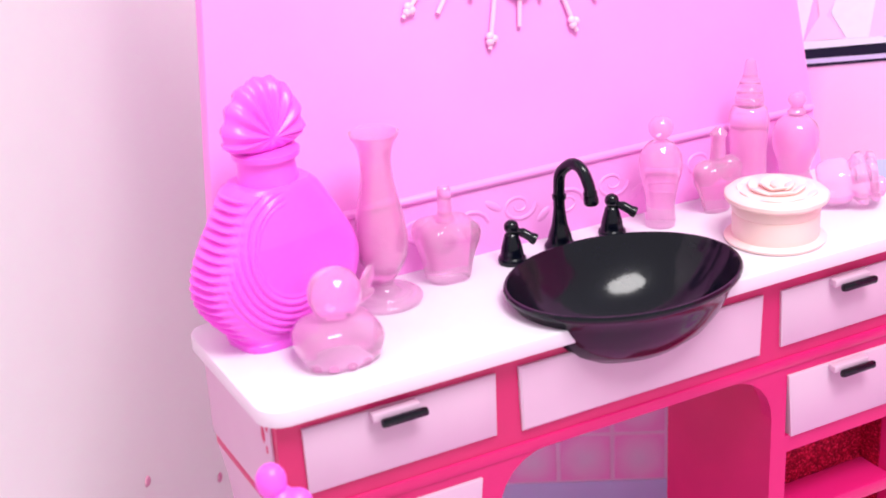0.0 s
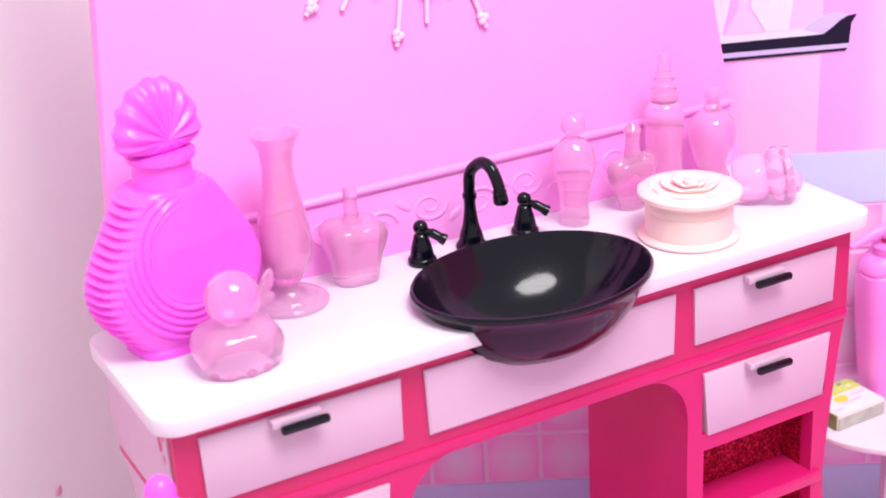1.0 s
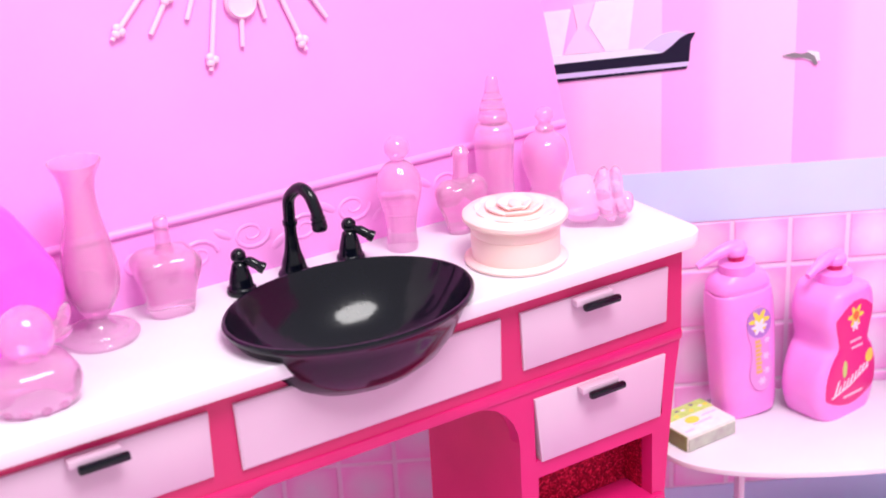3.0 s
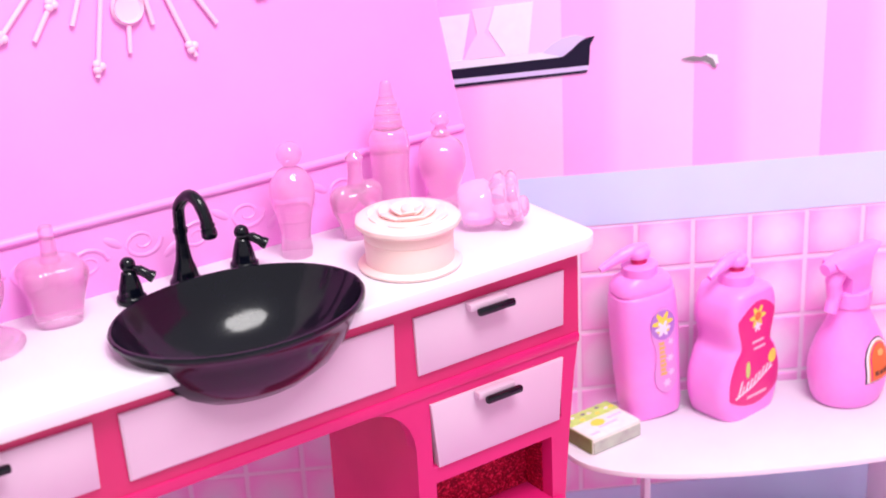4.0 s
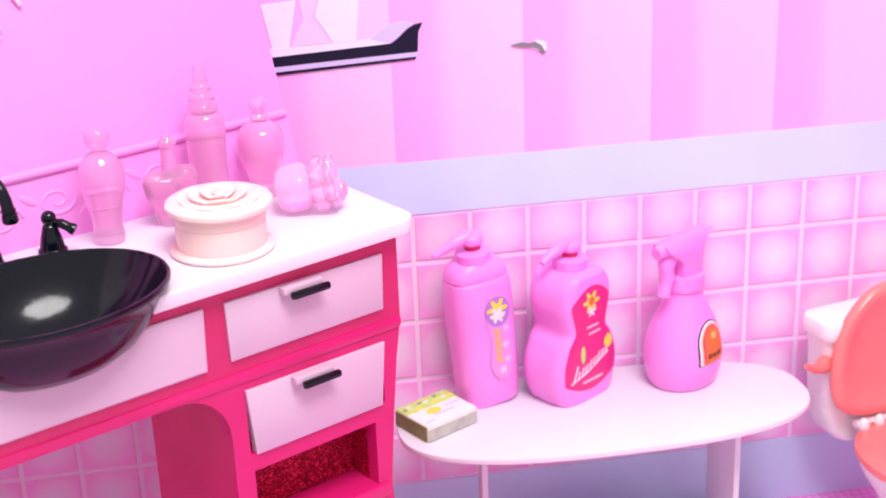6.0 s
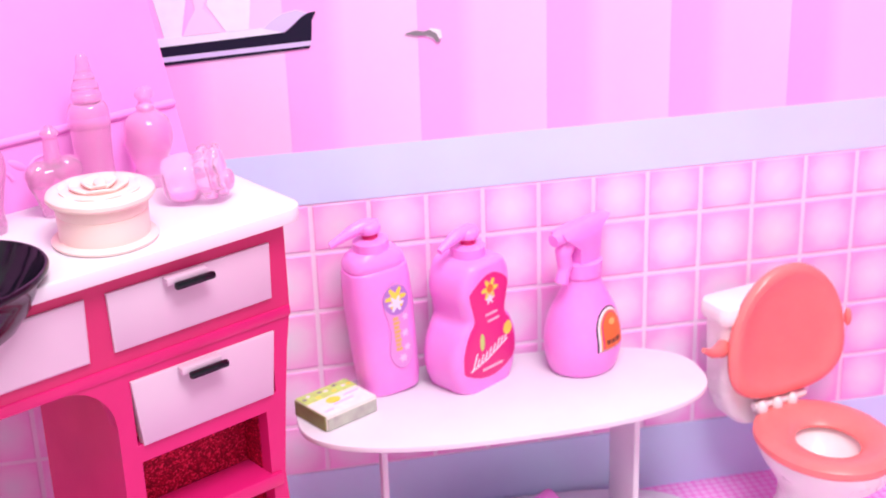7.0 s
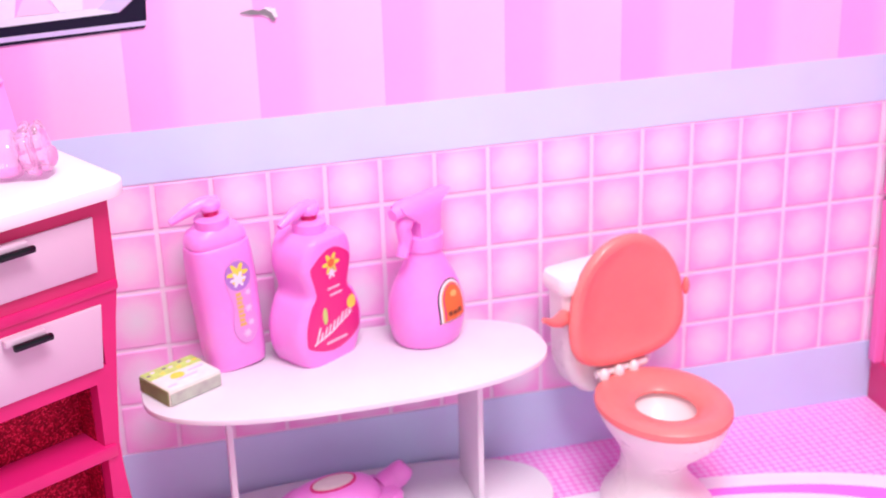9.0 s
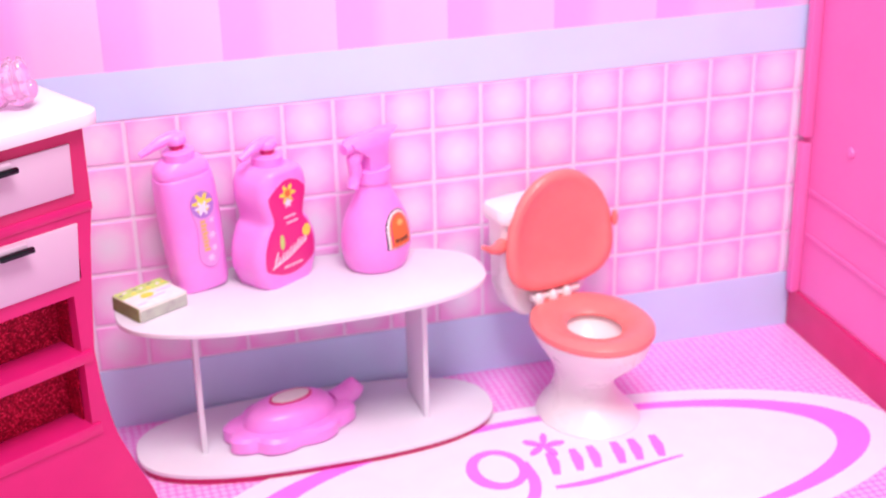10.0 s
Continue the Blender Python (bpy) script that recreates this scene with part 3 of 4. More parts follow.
# basin, half sunk into the front of the counter
SU, SV, SA, SB = -1.712, -0.652, 0.358, 0.272
sink = on_counter("sink_basin", "glossy black oval plastic basin overhanging the counter", "sink", SU, SV)
RIM = 0.048
outside = [(0.36, -0.168), (0.56, -0.150), (0.72, -0.112), (0.84, -0.060), (0.91, -0.010), (0.945, RIM - 0.030)]
bowl = [[(x, y, z) for x, y in ellipse(0, 0, SA * k, SB * k, 72)] for k, z in outside + [(0.982, RIM - 0.020), (1.0, RIM - 0.012), (1.003, RIM - 0.003), (0.992, RIM + 0.003), (0.974, RIM + 0.003), (0.962, RIM - 0.004), (0.935, RIM - 0.024), (0.865, -0.016), (0.765, -0.062), (0.625, -0.103), (0.45, -0.135), (0.25, -0.150), (0.02, -0.154)]]
part("bowl", rings(bowl), BLACK, sink)
part("drain", lathe([(0.001, 0.0), (0.028, 0.0), (0.026, 0.005), (0.001, 0.006)], 24, 1, 1, (0.0, 0.0, -0.155)), BLACK, sink)
for ob in (countertop, apron, middle_drawer):
    cut_away(ob, rings([[(x, y, COUNTER + z) for x, y in ellipse(SU - VU, SV - VV, SA * k, SB * k, 72)] for k, z in [(0.32, -0.161), (0.54, -0.144), (0.705, -0.107), (0.825, -0.057), (0.895, -0.010), (0.93, RIM - 0.03), (0.95, 0.1)]]))

faucet = on_counter("faucet", "black plastic gooseneck faucet on the white counter", "faucet", -1.702, -0.30)
part("base", lathe(smooth_profile([(0.046, 0), (0.048, 0.010), (0.043, 0.020), (0.038, 0.028), (0.033, 0.050), (0.024, 0.080), (0.0175, 0.13)]), 24), BLACK, faucet)
neck = curve_points([(0, 0, 0.12), (0, 0, 0.19), (0.0, -0.012, 0.245), (0.012, -0.055, 0.282), (0.020, -0.095, 0.274), (0.026, -0.122, 0.232), (0.027, -0.128, 0.200)], 6)
part("spout", tube(neck, 0.0175, 16), BLACK, faucet)
part("collar", lathe([(0.001, 0), (0.021, 0), (0.022, 0.012), (0.001, 0.014)], 20, 1, 1, (0, 0, 0.160)), BLACK, faucet)
part("spout_ring", tube([(0.0268, -0.1265, 0.214), (0.0272, -0.128, 0.206)], 0.0212, 16), BLACK, faucet)
part("nozzle", tube([(0.0272, -0.128, 0.203), (0.0275, -0.1285, 0.200), (0.028, -0.132, 0.180), (0.028, -0.1325, 0.174)], [0.0185, 0.0215, 0.0225, 0.018], 16), BLACK, faucet)
for u, v in ((-1.875, -0.31), (-1.515, -0.30)):
    tap = on_counter("tap_handle", "small black plastic tap with a side lever", "tap", u, v, 0, COUNTER, "taps beside the faucet")
    part("base", lathe(smooth_profile([(0.041, 0), (0.043, 0.008), (0.041, 0.018), (0.036, 0.024), (0.031, 0.05), (0.023, 0.080), (0.021, 0.088), (0.016, 0.094), (0.016, 0.10)]), 24), BLACK, tap)
    part("cap", ball(0.022, (0, 0, 0.112)), BLACK, tap)
    part("lever", tube(curve_points([(0.0, 0, 0.105), (0.022, -0.024, 0.098), (0.044, -0.046, 0.082), (0.053, -0.054, 0.076)], 4), [0.010] * 4 + [0.014] * 4 + [0.017] * 4 + [0.010], 14), BLACK, tap)

# big shell bottle
big = on_counter("perfume_bottle", "large magenta ribbed bottle with a shell-shaped stopper", "bottle", -2.625, -0.36, 14)
body = []
outline = smooth_profile([(0.150, 0.0), (0.155, 0.018), (0.150, 0.030), (0.188, 0.07), (0.230, 0.13), (0.242, 0.19), (0.226, 0.25), (0.192, 0.31), (0.156, 0.37), (0.124, 0.42), (0.100, 0.44)], 20)
for r, z in outline:
    d = 0.055 + 0.055 * min(1, r / 0.2)
    ring_pts = []
    for k in range(440):
        a = 2 * math.pi * k / 440
        c, n = math.cos(a), math.sin(a)
        rib = 0.010 * abs(c) ** 9 * math.sin(z * 2 * math.pi / 0.023) if 0.05 < z < 0.42 and c < -0.5 else 0
        x = (r + rib) * math.copysign(abs(c) ** 0.75, c)
        y = d * math.copysign(abs(n) ** 0.55, n)
        # grooves that follow the left and lower outline
        plain = r * math.copysign(abs(c) ** 0.75, c)
        e = math.hypot(plain / 0.245, (z - 0.27) / 0.26)
        way = math.degrees(math.atan2((z - 0.27) / 0.26, plain / 0.245)) % 360
        if abs(n) > 0.45 and 0.04 < z < 0.43 and 95 < way < 300 and 0.48 < e < 0.95:
            fade = min(1, (way - 95) / 25, (300 - way) / 40, (e - 0.48) / 0.05, (0.95 - e) / 0.05, (abs(n) - 0.45) / 0.15)
            y += math.copysign(0.009 * fade * math.sin(e * 2 * math.pi / 0.15), n)
        ring_pts.append((x, y, z))
    body.append(ring_pts)
part("body", rings(body), MAGENTA, big)
part("neck", lathe([(0.082, 0.43), (0.078, 0.455), (0.074, 0.50), (0.088, 0.505), (0.090, 0.520), (0.060, 0.524)], 32), MAGENTA, big)
shell = bmesh.new()
N_A, N_R = 120, 9
for face in (-1, 1):
    grid = []
    for i in range(N_A + 1):
        a = radians(-90 + 360 * i / N_A)
        wave = math.cos(15 * a) * (1.0 if math.sin(a) > -0.25 else 0.2)
        row = []
        for k in range(N_R + 1):
            q = k / N_R
            r = 0.122 * q * (1 + 0.025 * wave)
            deep = 0.050 * math.sqrt(max(0.0, 1 - q ** 3)) * (1 + 0.16 * wave * min(1, 1.6 * q))
            low = 0.36 if math.sin(a) < 0 else 1.25
            row.append(shell.verts.new((1.02 * r * math.cos(a), face * deep, 0.560 + r * math.sin(a) * low)))
        grid.append(row)
    for i in range(N_A):
        for k in range(N_R):
            quad = (grid[i][k], grid[i + 1][k], grid[i + 1][k + 1], grid[i][k + 1])
            shell.faces.new(quad if face < 0 else quad[::-1])
bmesh.ops.remove_doubles(shell, verts=shell.verts, dist=0.0005)
part("stopper", shell, MAGENTA, big)

vase = on_counter("bud_vase", "translucent pink plastic vase on a round foot", "vase", -2.305, -0.335)
part("foot", lathe(smooth_profile([(0.105, 0.0), (0.108, 0.012), (0.094, 0.022), (0.080, 0.020), (0.070, 0.028), (0.048, 0.030), (0.030, 0.046), (0.026, 0.065)]), 40), CLEAR, vase)
part("body", lathe(smooth_profile([(0.026, 0.060), (0.042, 0.080), (0.068, 0.13), (0.075, 0.18), (0.066, 0.26), (0.049, 0.34), (0.043, 0.40), (0.049, 0.45), (0.066, 0.485), (0.070, 0.495)]) + [(0.063, 0.494), (0.045, 0.45), (0.038, 0.40), (0.043, 0.34), (0.059, 0.26), (0.068, 0.18), (0.061, 0.13), (0.035, 0.09), (0.001, 0.085)], 40), CLEAR, vase)

flask = on_counter("perfume_flask", "translucent pink lobed flask with a slim stopper", "bottle", -2.085, -0.30, -4)
lobes = smooth_profile([(0.050, 0.0), (0.064, 0.006), (0.070, 0.04), (0.080, 0.085), (0.092, 0.125), (0.094, 0.150), (0.082, 0.172), (0.052, 0.182), (0.028, 0.180)])
part("body", lathe(lobes, 64, 1.04, 0.9, (0, 0, 0), lambda a, z: 1 - (0.05 + 0.05 * min(1, z / 0.15)) * math.cos(4 * a)), CLEAR, flask)
part("stopper", lathe(smooth_profile([(0.030, 0.176), (0.026, 0.188), (0.022, 0.20), (0.020, 0.245), (0.021, 0.268), (0.016, 0.280), (0.004, 0.285)]), 24), CLEAR, flask)

teddy = on_counter("round_flask", "small translucent pink flask with a ball stopper and bow", "bottle", -2.565, -0.60)
part("body", lathe(smooth_profile([(0.088, 0.0), (0.104, 0.012), (0.118, 0.045), (0.120, 0.075), (0.100, 0.108), (0.064, 0.124), (0.045, 0.130)]), 72, 1, 0.88, (0, 0, 0), lambda a, z: 1 - (0.035 + 0.035 * min(1, z / 0.08)) * math.cos(4 * a) + 0.02 * math.cos(9 * a) * max(0, 1 - z / 0.06)), CLEAR, teddy)
part("stopper", ball(0.072, (0, 0, 0.185)), CLEAR, teddy)
for k, (x, z, lean) in enumerate(((0.084, 0.172, 38), (0.104, 0.196, 20), (0.086, 0.150, 75))):
    part("bow", ball(0.024, (x, 0.02, z), (0.7, 0.45, 1.5), None, Matrix.Rotation(radians(lean), 4, "Y")), CLEAR, teddy)
for k in range(5):
    a = radians(-150 + 30 * k)
    part("foot_nub", ball(0.014, (0.092 * math.cos(a), 0.080 * math.sin(a), 0.012), (1, 1, 0.85)), CLEAR, teddy)

figure = on_counter("slim_flask", "translucent pink shapely flask with a ball stopper", "bottle", -1.345, -0.315)
part("body", lathe(smooth_profile([(0.046, 0.0), (0.048, 0.02), (0.044, 0.06), (0.052, 0.12), (0.066, 0.18), (0.064, 0.225), (0.042, 0.262), (0.022, 0.275)]), 36), CLEAR, figure)
part("stopper", ball(0.038, (0, 0, 0.315)), CLEAR, figure)

heart = on_counter("heart_flask", "translucent pink heart-shaped flask with a slim neck", "bottle", -1.13, -0.32)
hb = lathe(smooth_profile([(0.034, 0.0), (0.038, 0.01), (0.05, 0.06), (0.066, 0.11), (0.058, 0.15), (0.030, 0.165)]), 32, 1.3, 0.8)
part("body", hb, CLEAR, heart)
for s in (-1, 1):
    part("shoulder", ball(0.046, (s * 0.045, 0, 0.135), (1, 0.8, 0.9)), CLEAR, heart)
part("neck", lathe(smooth_profile([(0.032, 0.15), (0.024, 0.19), (0.022, 0.24), (0.028, 0.255), (0.012, 0.275)]), 24), CLEAR, heart)

tall = on_counter("tall_flask", "tall translucent pink flask with a stepped stopper", "bottle", -0.975, -0.275)
part("body", lathe(smooth_profile([(0.060, 0.0), (0.064, 0.02), (0.058, 0.12), (0.060, 0.2), (0.064, 0.26), (0.056, 0.295), (0.040, 0.31)]), 36), CLEAR, tall)
part("stopper", lathe(smooth_profile([(0.042, 0.305), (0.046, 0.318), (0.045, 0.332), (0.041, 0.338), (0.041, 0.350), (0.038, 0.364), (0.034, 0.369), (0.033, 0.380), (0.029, 0.392), (0.025, 0.397), (0.021, 0.42), (0.016, 0.448), (0.006, 0.456)], 5), 30), CLEAR, tall)

squat = on_counter("round_bottle", "translucent pink round-bodied bottle with a knob stopper", "bottle", -0.785, -0.28)
part("body", lathe(smooth_profile([(0.05, 0.0), (0.062, 0.015), (0.050, 0.05), (0.056, 0.08), (0.076, 0.145), (0.068, 0.205), (0.040, 0.232), (0.026, 0.242)]), 36), CLEAR, squat)
part("stopper", lathe(smooth_profile([(0.026, 0.240), (0.03, 0.252), (0.020, 0.268), (0.030, 0.288), (0.024, 0.308), (0.008, 0.318)], 5), 24), CLEAR, squat)

rose = on_counter("rose_flask", "translucent pink ruffled flask lying on its side", "bottle", -0.775, -0.515, -38)
rb = lathe(smooth_profile([(0.048, -0.092), (0.066, -0.082), (0.076, -0.045), (0.074, -0.005), (0.060, 0.012), (0.078, 0.030), (0.082, 0.050), (0.066, 0.060), (0.078, 0.074), (0.070, 0.092), (0.030, 0.096)], 5), 72, 1, 1, (0, 0, 0), lambda a, z: 1 + (0.03 if z < 0.01 else 0.07) * math.cos((6 if z < 0.01 else 9) * a))
bmesh.ops.transform(rb, matrix=Matrix.Translation((0, 0, 0.080)) @ Matrix.Rotation(radians(80), 4, "Y"), verts=rb.verts)
part("body", rb, CLEAR, rose)
part("stopper", ball(0.034, (0.102, 0, 0.062), (0.6, 1, 1)), CLEAR, rose)

# round powder box
powder = on_counter("powder_box", "cream pink round powder box with a moulded rose lid", "box", -1.130, -0.600)
part("base_rim", lathe([(0.136, 0.0), (0.150, 0.003), (0.152, 0.010), (0.144, 0.017), (0.128, 0.019)], 56), CREAM, powder)
part("drum", lathe([(0.124, 0.015), (0.129, 0.019), (0.130, 0.084), (0.1285, 0.088), (0.1265, 0.090), (0.1285, 0.092), (0.131, 0.096), (0.131, 0.122), (0.128, 0.128)], 56), CREAM, powder)
lid = part("lid", lathe([(0.128, 0.126), (0.148, 0.128), (0.154, 0.136), (0.153, 0.146), (0.146, 0.152), (0.120, 0.157), (0.06, 0.161), (0.001, 0.162)], 90, 1, 1, (0, 0, 0), lambda a, z: 1 + (0.006 * math.cos(11 * a) if z > 0.13 else 0)), CREAM, powder)
petals = random.Random(4)
for ring_r, count, size, tilt, rise in ((0.104, 9, 0.028, 0.3, 0.154), (0.066, 6, 0.034, 0.0, 0.163), (0.034, 5, 0.028, 0.5, 0.168), (0.0, 1, 0.022, 0.0, 0.172)):
    for i in range(count):
        a = 2 * math.pi * i / count + tilt + petals.uniform(-0.12, 0.12)
        q = size * petals.uniform(0.85, 1.15)
        part("petal", ball(q, (ring_r * math.cos(a), ring_r * math.sin(a), rise), (0.62, 1.25, 0.22), None, Matrix.Rotation(a, 4, "Z") @ Matrix.Rotation(radians(-28 + petals.uniform(-8, 8)), 4, "Y")), CREAM, lid)

# finial standing before the vanity's corner
post = thing("finial_post", "magenta plastic post with a two-lobed knob", "post", -2.05, -2.33)
part("pole", tube([(0, 0, 0.0), (0, 0, 1.70)], 0.03, 16), MAGENTA, post)
part("foot", lathe([(0.16, 0), (0.16, 0.02), (0.05, 0.05), (0.03, 0.09)], 24), MAGENTA, post)
part("knob", ball(0.036, (-0.012, 0, 1.765), (1, 1, 1.2), ball(0.032, (0.042, 0.0, 1.712), (1.1, 1, 0.9), ball(0.040, (0.005, 0, 1.71)))), MAGENTA, post)

# ---- white oval shelf table ----
table = thing("oval_side_table", "white plastic two-tier oval table by the tiled wall", "table", 0.655, -0.337)
oval = ellipse(-0.005, 0, 0.785, 0.322, 80, 2.6)
part("tabletop", slab(oval, 0.692, 0.715, 0.003), WHITE, table)
part("lower_shelf", slab(ellipse(0.02, 0.003, 0.79, 0.318, 80, 2.6), 0.030, 0.055, 0.008), WHITE, table)
# dark pink slab, slightly inset, between the lower shelf and the floor
part("under_shelf", slab(ellipse(0.02, 0.003, 0.775, 0.304, 80, 2.6), 0.0, 0.031), HOT_TOP, table, "dark pink layer under the lower shelf")
for x, deep in ((-0.488, -0.03), (0.490, 0.20)):
    part("leg_panel", box(x - 0.012, x + 0.012, -0.098, deep, 0.05, 0.70, 0.005), WHITE, table)

TT = 0.715


def pump_head(ob, z, length):
    part("collar", lathe([(0.066, z - 0.02), (0.066, z + 0.03), (0.050, z + 0.036), (0.030, z + 0.040)], 28), BOTTLE, ob)
    part("stem", tube([(0, 0, z + 0.03), (0, 0, z + 0.075)], 0.030, 16), HOT, ob, "darker pink stem")
    part("pump_cap", lathe(smooth_profile([(0.040, z + 0.062), (0.044, z + 0.072), (0.040, z + 0.092), (0.020, z + 0.102), (0.002, z + 0.104)], 4), 24), BOTTLE, ob)
    part("pump_nozzle", tube(curve_points([(0.035, 0, z + 0.084), (-0.03, 0, z + 0.088), (-0.085, 0, z + 0.076), (-length, 0, z + 0.050)], 4), [0.020] * 2 + [0.026] * 3 + [0.024] * 3 + [0.021, 0.018, 0.016, 0.014, 0.012], 14), BOTTLE, ob)


def decal(ob, name, outline, material, surface, lift):
    """A thin print laid on a curved front; surface(x, z) gives the depth of the front there."""
    bm = bmesh.new()
    cx, cz = sum(p[0] for p in outline) / len(outline), sum(p[1] for p in outline) / len(outline)
    centre = bm.verts.new((cx, surface(cx, cz) - lift, cz))
    rows = []
    for k in (0.15, 0.3, 0.45, 0.6, 0.7, 0.8, 0.9, 1.0):
        rows.append([bm.verts.new((cx + k * (x - cx), surface(cx + k * (x - cx), cz + k * (z - cz)) - lift, cz + k * (z - cz))) for x, z in outline])
    rows.append([bm.verts.new((x, surface(x, z) + 0.002, z)) for x, z in outline])
    n = len(outline)
    for i in range(n):
        bm.faces.new((centre, rows[0][i], rows[0][(i + 1) % n]))
        for a, b in zip(rows, rows[1:]):
            bm.faces.new((a[i], b[i], b[(i + 1) % n], a[(i + 1) % n]))
    return part(name, bm, material, ob)


def profile_at(profile, z):
    for (r0, z0), (r1, z1) in zip(profile, profile[1:]):
        if z0 <= z <= z1 and z1 > z0:
            return r0 + (r1 - r0) * (z - z0) / (z1 - z0)
    return profile[-1][0]


def flower(cx, cz, r):
    return [(cx + r * (0.72 + 0.28 * math.cos(6 * a)) * math.cos(a), cz + r * (0.72 + 0.28 * math.cos(6 * a)) * math.sin(a)) for a in [2 * math.pi * k / 48 for k in range(48)]]


def round_bars(ob, lines, material, surface, lift):
    for x0, x1, z0, z1 in lines:
        decal(ob, "print_bar", [(x0, z0), ((x0 + x1) / 2, z0), (x1, z0), (x1, z1), ((x0 + x1) / 2, z1), (x0, z1)], material, surface, lift)


shampoo = thing("pump_bottle", "tall pink plastic pump bottle with a purple flower sticker", "bottle", 0.242, -0.150, TT, 16)
shampoo.matrix_world = shampoo.matrix_world @ Matrix.Rotation(radians(-4.5), 4, "Y")
part("body", rings([[(x, y, z) for x, y in ellipse(0, 0, a, b, 56, 3.0)] for a, b, z in ((0.100, 0.070, 0.0), (0.112, 0.080, 0.008), (0.118, 0.085, 0.05), (0.123, 0.088, 0.20), (0.127, 0.090, 0.34), (0.125, 0.088, 0.46), (0.121, 0.086, 0.500), (0.118, 0.084, 0.512), (0.112, 0.080, 0.516), (0.112, 0.080, 0.521), (0.116, 0.083, 0.527), (0.112, 0.081, 0.545), (0.098, 0.074, 0.566), (0.070, 0.062, 0.582))]), BOTTLE, shampoo)
pump_head(shampoo, 0.585, 0.16)
def front_a(x, z):
    return -0.0915 * max(0.0, 1 - abs(x / 0.128) ** 3) ** (1 / 3)


decal(shampoo, "sticker", [(0.034 + (x - 0.034) * (0.86 + 0.22 * math.cos((z - 0.40) * 2 * math.pi / 0.25)), z) for x, z in ellipse(0.034, 0.285, 0.058, 0.175, 48, 2.3)], PRINT_VIOLET, front_a, 0.001)
decal(shampoo, "sticker_cap", ellipse(0.033, 0.392, 0.053, 0.060, 36), PRINT_PURPLE, front_a, 0.0018)
decal(shampoo, "printed_flower", flower(0.032, 0.402, 0.046), PRINT_YELLOW, front_a, 0.0026)
decal(shampoo, "printed_flower", flower(0.030, 0.378, 0.034), PRINT_WHITE, front_a, 0.0034)
round_bars(shampoo, [(0.010, 0.036 - 0.004 * (k % 2), 0.185 + 0.018 * k, 0.198 + 0.018 * k) for k in range(8)], PRINT_AMBER, front_a, 0.002)
for x, z, q in ((0.062, 0.315, 0.014), (0.054, 0.250, 0.017), (0.056, 0.190, 0.015), (0.034, 0.150, 0.018)):
    decal(shampoo, "printed_flower", flower(x, z, q), PRINT_PINK, front_a, 0.002)

lotion = thing("pump_bottle", "pink plastic waisted pump bottle with a crimson sticker", "bottle", 0.560, -0.165, TT, 34)
waist = smooth_profile([(0.135, 0.0), (0.148, 0.015), (0.176, 0.09), (0.176, 0.17), (0.144, 0.245), (0.112, 0.285), (0.118, 0.33), (0.136, 0.39), (0.130, 0.455), (0.100, 0.50), (0.066, 0.515)], 5)
part("body", rings([[(x, y, z) for x, y in ellipse(0, 0, r, 0.110 if r > 0.1 else 0.060 + 0.050 * r / 0.1, 72, 4.4)] for r, z in waist]), BOTTLE, lotion)
pump_head(lotion, 0.520, 0.15)
def front_b(x, z):
    return -0.1105 * max(0.0, 1 - abs(x / (profile_at(waist, z) + 0.001)) ** 4.4) ** (1 / 4.4)


decal(lotion, "sticker", [(s * (r * 0.86 - 0.014) * min(1, math.sqrt((z - 0.045) / 0.045), math.sqrt((0.468 - z) / 0.06)), z) for s, heights in ((1, range(43)), (-1, range(42, -1, -1))) for r, z in [(profile_at(waist, 0.046 + 0.01 * k), 0.046 + 0.01 * k) for k in heights]], PRINT_CRIMSON, front_b, 0.001)
decal(lotion, "printed_flower", flower(-0.005, 0.405, 0.046), PRINT_YELLOW, front_b, 0.002)
decal(lotion, "printed_dot", ellipse(-0.005, 0.408, 0.017, 0.017, 20), PRINT_ORANGE, front_b, 0.003)
decal(lotion, "printed_leaf", flower(-0.004, 0.368, 0.026), PRINT_WHITE, front_b, 0.002)
for k in range(9):
    x0, z0, tall_k = -0.105 + 0.022 * k, 0.098 + 0.0085 * k, (0.062, 0.03, 0.034, 0.03, 0.032, 0.03, 0.036, 0.03, 0.03)[k]
    decal(lotion, "print_bar", [(x0, z0), (x0 + 0.009, z0 + 0.003), (x0 + 0.009 + 0.35 * tall_k, z0 + tall_k + 0.003), (x0 + 0.35 * tall_k, z0 + tall_k)], PRINT_WHITE, front_b, 0.002)
decal(lotion, "print_bar", [(-0.112, 0.094), (-0.02, 0.120), (0.09, 0.168), (0.092, 0.175), (-0.02, 0.128), (-0.112, 0.101)], PRINT_WHITE, front_b, 0.0025)
round_bars(lotion, [(-0.05, 0.06, 0.078, 0.088), (-0.03, 0.035, 0.300, 0.309), (-0.02, 0.045, 0.272, 0.281)], PRINT_ROSE, front_b, 0.002)
decal(lotion, "printed_dot", ellipse(0.095, 0.212, 0.027, 0.027, 24), PRINT_YELLOW, front_b, 0.002)
decal(lotion, "printed_leaf", ellipse(-0.05, 0.20, 0.012, 0.035, 20), PRINT_GREEN, front_b, 0.002)

